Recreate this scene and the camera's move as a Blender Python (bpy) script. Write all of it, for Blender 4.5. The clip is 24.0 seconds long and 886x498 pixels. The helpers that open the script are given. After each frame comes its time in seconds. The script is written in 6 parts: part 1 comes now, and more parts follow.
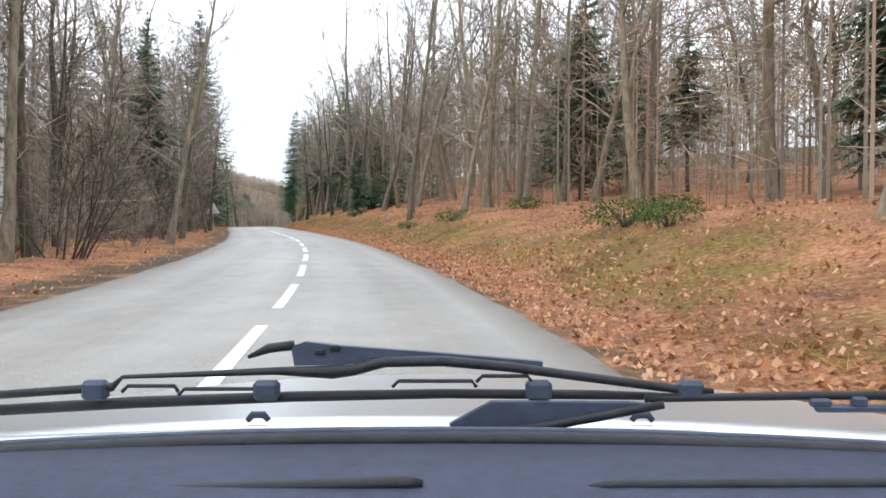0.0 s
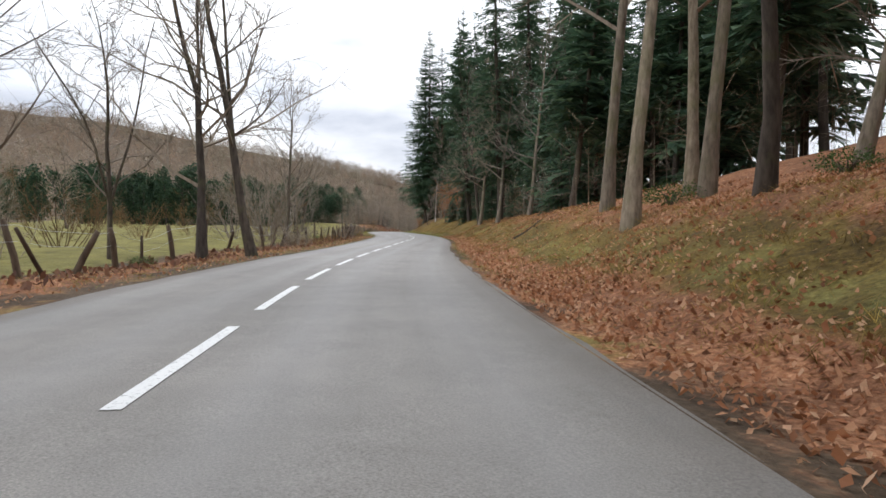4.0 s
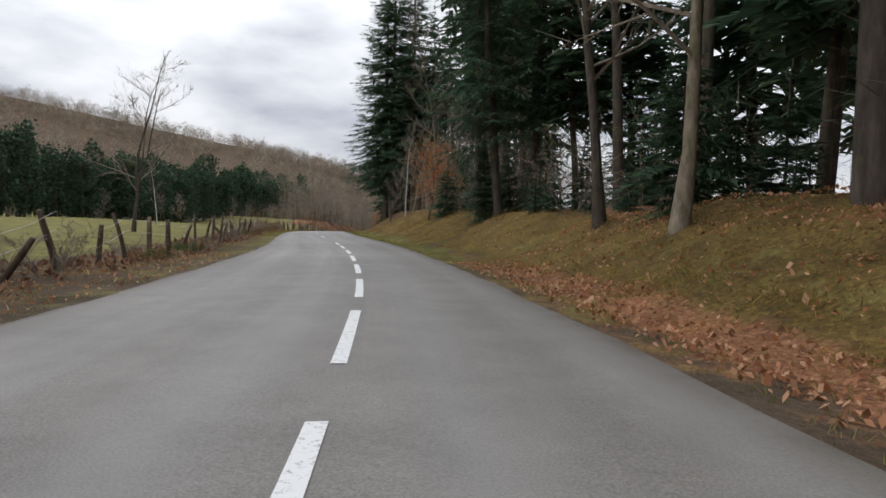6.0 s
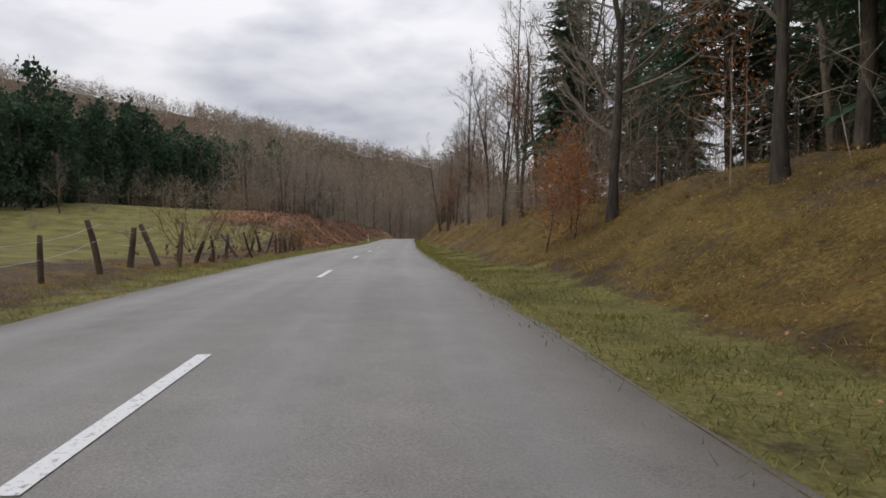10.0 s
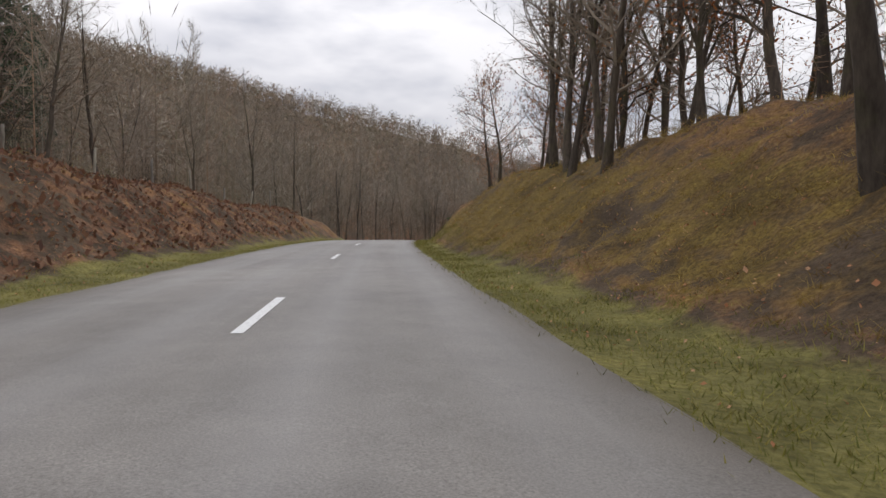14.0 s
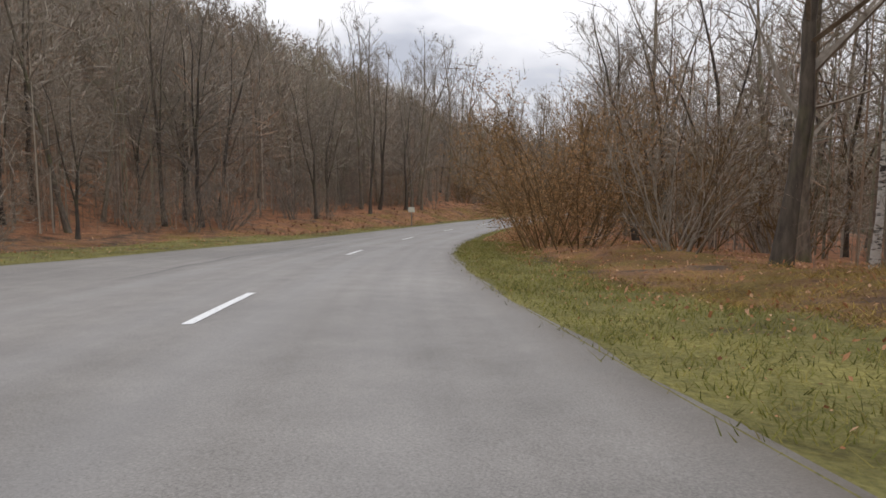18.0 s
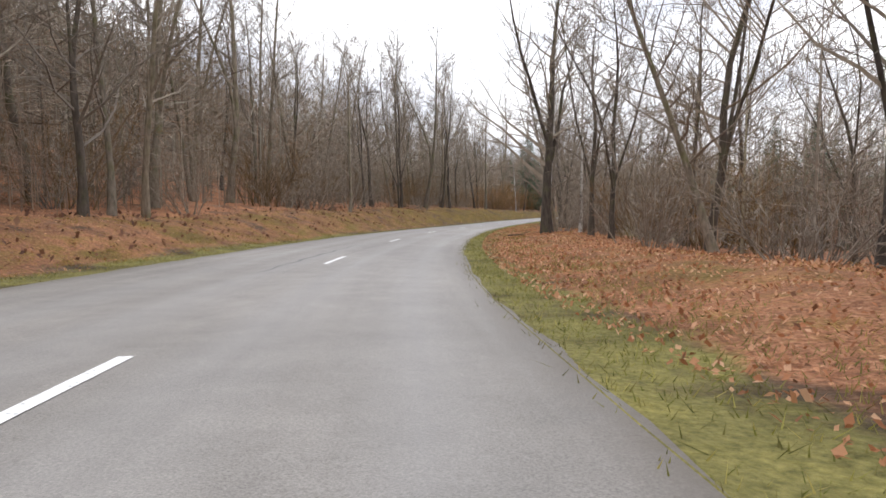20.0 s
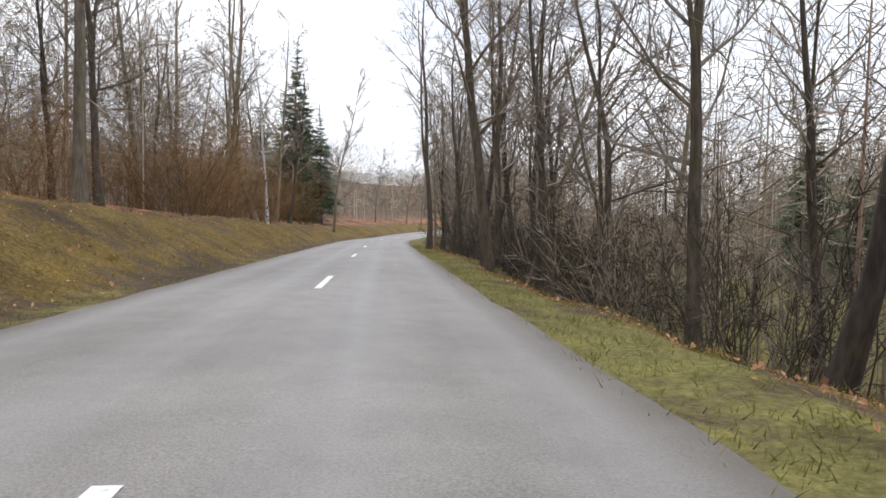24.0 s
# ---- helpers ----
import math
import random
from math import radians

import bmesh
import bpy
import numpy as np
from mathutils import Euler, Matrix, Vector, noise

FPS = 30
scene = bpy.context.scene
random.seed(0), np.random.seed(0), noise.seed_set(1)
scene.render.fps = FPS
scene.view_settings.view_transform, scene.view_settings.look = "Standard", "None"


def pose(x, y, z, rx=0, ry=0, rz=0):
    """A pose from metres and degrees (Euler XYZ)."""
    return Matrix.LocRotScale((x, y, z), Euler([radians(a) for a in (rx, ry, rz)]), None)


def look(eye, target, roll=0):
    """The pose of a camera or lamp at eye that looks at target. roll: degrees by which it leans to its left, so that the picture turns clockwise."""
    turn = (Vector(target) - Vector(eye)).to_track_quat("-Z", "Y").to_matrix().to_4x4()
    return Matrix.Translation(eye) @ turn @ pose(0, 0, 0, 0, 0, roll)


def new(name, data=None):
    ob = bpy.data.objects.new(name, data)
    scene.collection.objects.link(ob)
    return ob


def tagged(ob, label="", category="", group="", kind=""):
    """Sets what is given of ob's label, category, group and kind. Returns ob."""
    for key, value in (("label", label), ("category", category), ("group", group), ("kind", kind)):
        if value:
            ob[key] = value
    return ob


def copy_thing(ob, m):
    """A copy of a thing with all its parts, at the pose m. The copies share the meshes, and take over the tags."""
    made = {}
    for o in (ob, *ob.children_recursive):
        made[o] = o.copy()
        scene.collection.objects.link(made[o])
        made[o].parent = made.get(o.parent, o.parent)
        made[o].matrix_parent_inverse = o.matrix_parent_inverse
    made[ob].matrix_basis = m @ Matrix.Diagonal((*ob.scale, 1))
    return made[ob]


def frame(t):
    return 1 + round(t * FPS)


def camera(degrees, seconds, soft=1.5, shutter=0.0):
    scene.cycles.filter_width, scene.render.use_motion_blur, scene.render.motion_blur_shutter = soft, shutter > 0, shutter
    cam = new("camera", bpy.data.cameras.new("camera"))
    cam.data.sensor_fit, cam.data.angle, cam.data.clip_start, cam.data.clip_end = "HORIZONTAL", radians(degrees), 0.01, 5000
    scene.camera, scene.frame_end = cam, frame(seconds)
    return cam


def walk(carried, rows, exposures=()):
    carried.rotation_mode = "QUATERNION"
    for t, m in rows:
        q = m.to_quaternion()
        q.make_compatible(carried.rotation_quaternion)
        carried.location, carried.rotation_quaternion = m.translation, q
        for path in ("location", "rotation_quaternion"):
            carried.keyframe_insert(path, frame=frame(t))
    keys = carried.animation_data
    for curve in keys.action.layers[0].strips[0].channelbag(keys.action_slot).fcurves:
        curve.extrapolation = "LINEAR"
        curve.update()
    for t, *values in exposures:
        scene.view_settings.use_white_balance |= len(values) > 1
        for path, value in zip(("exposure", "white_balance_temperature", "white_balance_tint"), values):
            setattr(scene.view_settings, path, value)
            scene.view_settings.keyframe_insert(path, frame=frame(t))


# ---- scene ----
# ---- camera and its way ----
PATH = [
    (0.0, 0.00, 0.00, 1.05, -1.52, 0.02, 38.77),
    (0.5, -7.88, 7.57, 1.20, -1.29, 0.13, 42.11),
    (1.0, -16.19, 14.72, 1.39, -0.98, 0.39, 44.99),
    (1.5, -24.88, 21.46, 1.61, -0.86, -0.66, 48.08),
    (2.0, -33.91, 27.84, 1.83, -0.65, -0.40, 49.90),
    (2.5, -43.13, 34.07, 2.05, -0.81, 0.25, 50.64),
    (3.0, -52.50, 40.25, 2.25, -1.10, 0.09, 51.06),
    (3.5, -61.93, 46.52, 2.42, -1.41, -0.03, 50.38),
    (4.0, -71.29, 53.07, 2.55, -1.68, -0.16, 48.25),
    (4.5, -80.45, 60.07, 2.65, -1.85, -0.37, 45.54),
    (5.0, -89.42, 67.49, 2.73, -1.71, 0.28, 43.81),
    (5.5, -98.34, 75.12, 2.79, -1.63, 0.42, 43.65),
    (6.0, -107.38, 82.77, 2.84, -1.90, 0.70, 44.47),
    (6.5, -116.68, 90.27, 2.88, -1.72, 0.45, 46.35),
    (7.0, -126.31, 97.53, 2.92, -1.61, 0.39, 48.20),
    (7.5, -136.21, 104.55, 2.98, -1.58, -0.14, 49.64),
    (8.0, -146.27, 111.48, 3.05, -1.33, -0.22, 49.87),
    (8.5, -156.30, 118.55, 3.12, -1.24, -0.15, 48.30),
    (9.0, -166.18, 125.92, 3.15, -1.22, -0.12, 46.79),
    (9.5, -175.90, 133.57, 3.12, -1.68, -0.37, 45.47),
    (10.0, -185.48, 141.43, 3.00, -2.36, 0.01, 44.36),
    (10.5, -194.93, 149.45, 2.81, -2.99, -0.68, 43.48),
    (11.0, -204.26, 157.61, 2.57, -3.37, -0.38, 42.80),
    (11.5, -213.49, 165.85, 2.27, -3.46, -0.26, 42.24),
    (12.0, -222.63, 174.17, 1.98, -3.32, -0.24, 41.74),
    (12.5, -231.68, 182.54, 1.68, -3.09, -0.33, 41.31),
    (13.0, -240.65, 190.94, 1.40, -3.03, -0.26, 41.00),
    (13.5, -249.58, 199.35, 1.16, -3.17, 0.25, 41.03),
    (14.0, -258.47, 207.72, 0.97, -2.87, 0.33, 40.98),
    (14.5, -267.31, 216.09, 0.82, -3.06, 0.40, 40.73),
    (15.0, -275.99, 224.53, 0.66, -3.09, 0.55, 39.48),
    (15.5, -284.41, 233.15, 0.47, -3.43, -0.42, 37.75),
    (16.0, -292.45, 242.01, 0.18, -3.88, -0.36, 35.24),
    (16.5, -300.01, 251.18, -0.24, -3.98, 0.23, 32.33),
    (17.0, -307.10, 260.59, -0.81, -4.31, -0.21, 30.23),
    (17.5, -313.72, 270.20, -1.53, -5.26, 0.22, 27.45),
    (18.0, -319.82, 280.03, -2.34, -6.30, 0.18, 24.76),
    (18.5, -325.34, 290.12, -3.17, -6.37, 0.04, 21.17),
    (19.0, -330.15, 300.50, -3.97, -5.97, 0.04, 17.11),
    (19.5, -334.17, 311.15, -4.67, -5.40, 0.05, 12.89),
    (20.0, -337.40, 322.01, -5.25, -4.80, 0.08, 8.74),
    (20.5, -339.84, 333.03, -5.74, -4.36, 0.15, 4.82),
    (21.0, -341.55, 344.15, -6.15, -4.25, 0.36, 1.25),
    (21.5, -342.61, 355.32, -6.52, -4.16, -1.25, -1.82),
    (22.0, -343.08, 366.48, -6.86, -3.79, -0.82, -4.84),
    (22.5, -342.99, 377.61, -7.19, -3.96, -0.42, -7.48),
    (23.0, -342.50, 388.68, -7.50, -4.53, 0.54, -8.99),
    (23.5, -341.73, 399.71, -7.80, -3.24, 0.69, -10.47),
    (24.0, -340.76, 410.71, -8.05, -3.16, 1.10, -11.02),
]
EYE = 1.05
cam = camera(66.3, 24.0, soft=1.6, shutter=0.0)
walk(cam, [(t, pose(x, y, z, 90 + p, -r, w)) for t, x, y, z, p, r, w in PATH],
     exposures=[(0.0, 0.66, 6120, 8), (2.0, 0.58, 6120, 8), (4.5, -0.2, 6350, 11), (7.0, -0.6, 6350, 11), (9.5, -0.72, 6400, 13), (12.0, -0.72, 6500, 14), (15.0, -0.52, 6450, 13), (17.0, -0.55, 6300, 9), (18.0, -0.42, 6450, 13), (20.5, 0.15, 6400, 13), (24.0, 0.04, 6300, 12)])

# ---- light: an overcast winter sky ----
SUN_EL, SUN_ROT = radians(24), radians(200)
world = bpy.data.worlds.new("sky")
scene.world = world
world.use_nodes = True
wn, wl = world.node_tree.nodes, world.node_tree.links
wn.clear()
w_out, w_bg, w_mix = wn.new("ShaderNodeOutputWorld"), wn.new("ShaderNodeBackground"), wn.new("ShaderNodeMix")
w_sky, w_tc, w_map = wn.new("ShaderNodeTexSky"), wn.new("ShaderNodeTexCoord"), wn.new("ShaderNodeMapping")
w_noise, w_ramp = wn.new("ShaderNodeTexNoise"), wn.new("ShaderNodeValToRGB")
w_sky.sky_type, w_sky.sun_disc, w_sky.sun_elevation, w_sky.sun_rotation = "NISHITA", False, SUN_EL, SUN_ROT
w_map.inputs["Scale"].default_value = (1.6, 1.6, 4.5)
w_noise.inputs["Scale"].default_value, w_noise.inputs["Detail"].default_value = 2.2, 6.0
w_noise.inputs["Roughness"].default_value = 0.5
w_ramp.color_ramp.elements[0].position, w_ramp.color_ramp.elements[0].color = 0.34, (7.2, 7.6, 8.5, 1)
w_ramp.color_ramp.elements[1].position, w_ramp.color_ramp.elements[1].color = 0.58, (13.6, 13.7, 13.9, 1)
w_mix.data_type, w_mix.inputs["Factor"].default_value = "RGBA", 0.93
wl.new(w_tc.outputs["Generated"], w_map.inputs["Vector"])
wl.new(w_map.outputs["Vector"], w_noise.inputs["Vector"])
wl.new(w_noise.outputs["Fac"], w_ramp.inputs["Fac"])
wl.new(w_sky.outputs["Color"], w_mix.inputs["A"])
wl.new(w_ramp.outputs["Color"], w_mix.inputs["B"])
w_sep, w_add, w_dim = wn.new("ShaderNodeSeparateXYZ"), wn.new("ShaderNodeMath"), wn.new("ShaderNodeVectorMath")
w_add.operation, w_add.use_clamp, w_dim.operation = "MULTIPLY_ADD", False, "SCALE"
w_add.inputs[1].default_value, w_add.inputs[2].default_value = 1.15, 0.86
wl.new(w_tc.outputs["Generated"], w_sep.inputs["Vector"])
wl.new(w_sep.outputs["Z"], w_add.inputs[0])
wl.new(w_mix.outputs["Result"], w_dim.inputs[0])
wl.new(w_add.outputs["Value"], w_dim.inputs["Scale"])
wl.new(w_dim.outputs["Vector"], w_bg.inputs["Color"])
wl.new(w_bg.outputs["Background"], w_out.inputs["Surface"])
w_bg.inputs["Strength"].default_value = 0.1
sun = new("sun", bpy.data.lights.new("sun", "SUN"))
sun.data.energy, sun.data.angle, sun.data.color = 0.5, radians(25), (1.0, 0.96, 0.9)
sun.matrix_world = look((0, 0, 100), (-math.sin(SUN_ROT) * 100, -math.cos(SUN_ROT) * 100, 100 - 100 * math.tan(SUN_EL)))


# ---- materials ----
class Mat:
    """A small builder of node materials."""

    def __init__(self, name, rough=0.9, metal=0.0):
        self.m = bpy.data.materials.new(name)
        self.m.use_nodes = True
        self.n, self.l = self.m.node_tree.nodes, self.m.node_tree.links
        self.b = self.n["Principled BSDF"]
        self.b.inputs["Roughness"].default_value, self.b.inputs["Metallic"].default_value = rough, metal
        self.b.inputs["Specular IOR Level"].default_value = 0.25
        self.tc = self.n.new("ShaderNodeTexCoord")

    def noise(self, scale, detail=4.0, rough=0.55, stretch=None):
        t = self.n.new("ShaderNodeTexNoise")
        t.inputs["Scale"].default_value, t.inputs["Detail"].default_value, t.inputs["Roughness"].default_value = scale, detail, rough
        src = self.tc.outputs["Object"]
        if stretch:
            mp = self.n.new("ShaderNodeMapping")
            mp.inputs["Scale"].default_value = stretch
            self.l.new(src, mp.inputs["Vector"])
            src = mp.outputs["Vector"]
        self.l.new(src, t.inputs["Vector"])
        return t.outputs["Fac"]

    def ramp(self, fac, *stops):
        r = self.n.new("ShaderNodeValToRGB")
        e = r.color_ramp.elements
        for i, (p, c) in enumerate(stops):
            if i > 1:
                e.new(p)
            e[i].position, e[i].color = p, (*c, 1)
        self.l.new(fac, r.inputs["Fac"])
        return r.outputs["Color"]

    def mix(self, fac, a, b, blend="MIX"):
        x = self.n.new("ShaderNodeMix")
        x.data_type, x.blend_type = "RGBA", blend
        for key, v in (("Factor", fac), ("A", a), ("B", b)):
            if isinstance(v, (int, float)):
                x.inputs[key].default_value = v
            elif isinstance(v, tuple):
                x.inputs[key].default_value = (*v, 1)
            else:
                self.l.new(v, x.inputs[key])
        return x.outputs["Result"]

    def math(self, op, a, b=0.0, clamp=False):
        x = self.n.new("ShaderNodeMath")
        x.operation, x.use_clamp = op, clamp
        for i, v in enumerate((a, b)):
            if isinstance(v, (int, float)):
                x.inputs[i].default_value = v
            else:
                self.l.new(v, x.inputs[i])
        return x.outputs[0]

    def attr(self, name):
        a = self.n.new("ShaderNodeAttribute")
        a.attribute_name = name
        return a

    def chance(self):
        """A random number for each object."""
        return self.n.new("ShaderNodeObjectInfo").outputs["Random"]

    def island(self):
        return self.n.new("ShaderNodeNewGeometry").outputs["Random Per Island"]

    def bump(self, fac, strength=0.4, dist=0.02):
        b = self.n.new("ShaderNodeBump")
        b.inputs["Strength"].default_value, b.inputs["Distance"].default_value = strength, dist
        self.l.new(fac, b.inputs["Height"])
        self.l.new(b.outputs["Normal"], self.b.inputs["Normal"])
        return self

    def out(self, color):
        if isinstance(color, tuple):
            self.b.inputs["Base Color"].default_value = (*color, 1)
        else:
            self.l.new(color, self.b.inputs["Base Color"])
        return self.m


def plain(name, color, rough=0.7, metal=0.0, spread=0.25, scale=8.0):
    k = Mat(name, rough, metal)
    f = k.noise(scale)
    lo, hi = tuple(c * (1 - spread) for c in color), tuple(min(1, c * (1 + spread)) for c in color)
    return k.bump(k.noise(scale * 6), 0.2, 0.005).out(k.ramp(f, (0.3, lo), (0.7, hi)))


def bark(name, dark, light, moss=0.0, green=(0.10, 0.11, 0.03)):
    k = Mat(name, 0.95)
    f = k.noise(9.0, 6, 0.65, (1, 1, 0.25))
    c = k.ramp(f, (0.3, dark), (0.72, light))
    tint = k.ramp(k.chance(), (0.0, (0.72, 0.70, 0.70)), (1.0, (1.2, 1.15, 1.05)))
    c = k.mix(1.0, c, tint, "MULTIPLY")
    if moss:
        c = k.mix(k.ramp(k.noise(1.4, 3), (0.62 - moss * 0.25, (0, 0, 0)), (0.72, (moss, moss, moss))), c, green)
    return k.bump(f, 0.6, 0.02).out(c)


def leafy(name, *stops, rough=0.7):
    """Leaves or blades: one colour for each island."""
    k = Mat(name, rough)
    c = k.ramp(k.island(), *stops)
    thin, both, out = k.n.new("ShaderNodeBsdfTranslucent"), k.n.new("ShaderNodeMixShader"), k.n["Material Output"]
    both.inputs["Fac"].default_value = 0.35
    k.l.new(c, thin.inputs["Color"])
    k.l.new(k.b.outputs["BSDF"], both.inputs[1])
    k.l.new(thin.outputs["BSDF"], both.inputs[2])
    k.l.new(both.outputs["Shader"], out.inputs["Surface"])
    return k.out(c)


BARK_GREY = bark("bark_grey", (0.09, 0.073, 0.058), (0.29, 0.25, 0.20), 0.6)
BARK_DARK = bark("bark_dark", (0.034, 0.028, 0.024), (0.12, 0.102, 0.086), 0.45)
BARK_TWIG = bark("bark_twig", (0.15, 0.128, 0.105), (0.32, 0.283, 0.238))
BARK_GOLD = bark("bark_gold", (0.10, 0.065, 0.03), (0.24, 0.16, 0.08))
kb = Mat("bark_birch", 0.8)
BARK_BIRCH = kb.out(kb.ramp(kb.noise(5, 5, 0.6, (1, 1, 2.4)), (0.40, (0.05, 0.045, 0.04)), (0.50, (0.5, 0.48, 0.44))))
NEEDLE = leafy("needles_spruce", (0.0, (0.04, 0.078, 0.05)), (0.6, (0.072, 0.128, 0.074)), (1.0, (0.115, 0.175, 0.088)))
NEEDLE_PINE = leafy("needles_pine", (0.0, (0.022, 0.045, 0.026)), (0.6, (0.036, 0.070, 0.036)), (1.0, (0.06, 0.095, 0.045)))
LEAF_RUST = leafy("leaves_rust", (0.0, (0.22, 0.075, 0.025)), (0.5, (0.38, 0.14, 0.045)), (1.0, (0.48, 0.24, 0.09)))
LEAF_LITTER = leafy("leaves_fallen", (0.0, (0.14, 0.062, 0.03)), (0.35, (0.36, 0.15, 0.068)), (0.7, (0.52, 0.27, 0.145)), (1.0, (0.62, 0.40, 0.25)))
LEAF_GREEN = leafy("leaves_evergreen", (0.0, (0.02, 0.05, 0.012)), (0.6, (0.05, 0.10, 0.02)), (1.0, (0.13, 0.17, 0.04)), rough=0.4)
def clumpy(name, *stops):
    """Grass blades, with a tone for each clump."""
    k = Mat(name, 0.7)
    c = k.mix(1.0, k.ramp(k.island(), *stops), k.ramp(k.attr("tone").outputs["Fac"], (0.0, (0.55, 0.5, 0.5)), (0.5, (0.95, 0.92, 0.9)), (1.0, (1.3, 1.22, 1.1))), "MULTIPLY")
    thin, both, out = k.n.new("ShaderNodeBsdfTranslucent"), k.n.new("ShaderNodeMixShader"), k.n["Material Output"]
    both.inputs["Fac"].default_value = 0.45
    k.l.new(c, thin.inputs["Color"])
    k.l.new(k.b.outputs["BSDF"], both.inputs[1])
    k.l.new(thin.outputs["BSDF"], both.inputs[2])
    k.l.new(both.outputs["Shader"], out.inputs["Surface"])
    return k.out(c)


GRASS_GREEN = clumpy("grass_green", (0.0, (0.11, 0.125, 0.026)), (0.5, (0.20, 0.205, 0.05)), (1.0, (0.34, 0.30, 0.10)))
GRASS_DRY = clumpy("grass_dry", (0.0, (0.15, 0.095, 0.027)), (0.5, (0.28, 0.195, 0.05)), (1.0, (0.42, 0.33, 0.105)))
LEAF_COPPER = leafy("leaves_copper", (0.0, (0.24, 0.12, 0.05)), (0.5, (0.38, 0.21, 0.09)), (1.0, (0.5, 0.31, 0.15)))
BRACKEN = leafy("bracken_dead", (0.0, (0.09, 0.045, 0.03)), (0.5, (0.18, 0.085, 0.05)), (1.0, (0.26, 0.15, 0.09)))

ka = Mat("asphalt", 0.5)
a_fine, a_mid, a_big = ka.noise(70, 4, 0.75), ka.noise(1.6, 6, 0.65), ka.noise(0.16, 4)
a_lane = ka.n.new("ShaderNodeCombineXYZ")
ka.l.new(ka.math("MULTIPLY", ka.attr("across").outputs["Fac"], 2.2), a_lane.inputs["X"])
ka.l.new(ka.math("MULTIPLY", ka.attr("along").outputs["Fac"], 0.07), a_lane.inputs["Y"])
a_streak = ka.n.new("ShaderNodeTexNoise")
a_streak.inputs["Scale"].default_value, a_streak.inputs["Detail"].default_value, a_streak.inputs["Roughness"].default_value = 1.0, 5.0, 0.6
ka.l.new(a_lane.outputs["Vector"], a_streak.inputs["Vector"])
a_col = ka.ramp(a_big, (0.3, (0.195, 0.182, 0.166)), (0.7, (0.272, 0.254, 0.232)))
a_col = ka.mix(0.6, a_col, ka.ramp(a_mid, (0.3, (0.74, 0.74, 0.74)), (0.7, (1.2, 1.2, 1.2))), "MULTIPLY")
a_col = ka.mix(0.14, a_col, ka.ramp(a_streak.outputs["Fac"], (0.34, (0.62, 0.62, 0.63)), (0.5, (1.0, 1.0, 1.0)), (0.68, (1.24, 1.24, 1.22))), "MULTIPLY")
a_col = ka.mix(0.9, a_col, ka.ramp(a_fine, (0.3, (0.5, 0.5, 0.5)), (0.7, (1.45, 1.44, 1.42))), "MULTIPLY")
a_wheel = ka.attr("wheel").outputs["Fac"]
a_col = ka.mix(ka.math("MULTIPLY", a_wheel, 0.4), a_col, (0.34, 0.333, 0.325))
a_dirt = ka.math("MULTIPLY", ka.attr("edge").outputs["Fac"], ka.ramp(a_mid, (0.3, (0.25, 0.25, 0.25)), (0.6, (1, 1, 1))))
a_col = ka.mix(ka.math("MULTIPLY", a_dirt, 0.8), a_col, (0.11, 0.092, 0.072))
ka.l.new(ka.ramp(a_streak.outputs["Fac"], (0.35, (0.56, 0.56, 0.56)), (0.65, (0.50, 0.50, 0.50))), ka.b.inputs["Roughness"])
ASPHALT = ka.bump(a_fine, 0.6, 0.006).out(a_col)
kp = Mat("road_paint", 0.6)
PAINT = kp.out(kp.ramp(kp.noise(22, 5, 0.7), (0.33, (0.32, 0.32, 0.31)), (0.45, (0.78, 0.78, 0.76))))
TAR = plain("tar_patch", (0.10, 0.097, 0.094), 0.5)
GRIT = plain("damp_grit", (0.055, 0.049, 0.043), 0.85, spread=0.6, scale=30)

kg = Mat("earth_and_cover", 1.0)
g_small, g_mid, g_big = kg.noise(14, 5, 0.7), kg.noise(1.5, 6, 0.65), kg.noise(0.33, 4)
soil = kg.ramp(g_small, (0.3, (0.06, 0.042, 0.028)), (0.7, (0.155, 0.11, 0.07)))
litter = kg.ramp(g_small, (0.3, (0.10, 0.048, 0.027)), (0.5, (0.30, 0.135, 0.068)), (0.72, (0.52, 0.29, 0.165)))
grass = kg.ramp(g_small, (0.3, (0.095, 0.09, 0.026)), (0.7, (0.27, 0.24, 0.08)))
dry = kg.ramp(g_small, (0.3, (0.055, 0.038, 0.013)), (0.55, (0.175, 0.118, 0.032)), (0.75, (0.31, 0.235, 0.07)))
sep = kg.n.new("ShaderNodeSeparateColor")
kg.l.new(kg.attr("cover").outputs["Color"], sep.inputs["Color"])


def patchy(fac):
    """A cover's share, with ragged borders."""
    v = kg.math("ADD", fac, kg.math("ADD", kg.math("MULTIPLY", kg.math("SUBTRACT", g_mid, 0.5), 1.0), kg.math("MULTIPLY", kg.math("SUBTRACT", g_big, 0.5), 1.0)))
    return kg.ramp(v, (0.36, (0, 0, 0)), (0.62, (1, 1, 1)))


g_col = kg.mix(patchy(sep.outputs["Green"]), soil, litter)
g_col = kg.mix(patchy(sep.outputs["Blue"]), g_col, dry)
g_col = kg.mix(patchy(sep.outputs["Red"]), g_col, grass)
g_col = kg.mix(0.75, g_col, kg.ramp(kg.noise(0.75, 5, 0.6), (0.34, (0.5, 0.48, 0.46)), (0.52, (1.0, 1.0, 1.0)), (0.68, (1.35, 1.32, 1.2))), "MULTIPLY")
EARTH = kg.bump(kg.math("ADD", kg.math("MULTIPLY", kg.noise(3.2, 5, 0.6), 1.6), kg.math("MULTIPLY", g_small, 0.5)), 0.9, 0.10).out(g_col)
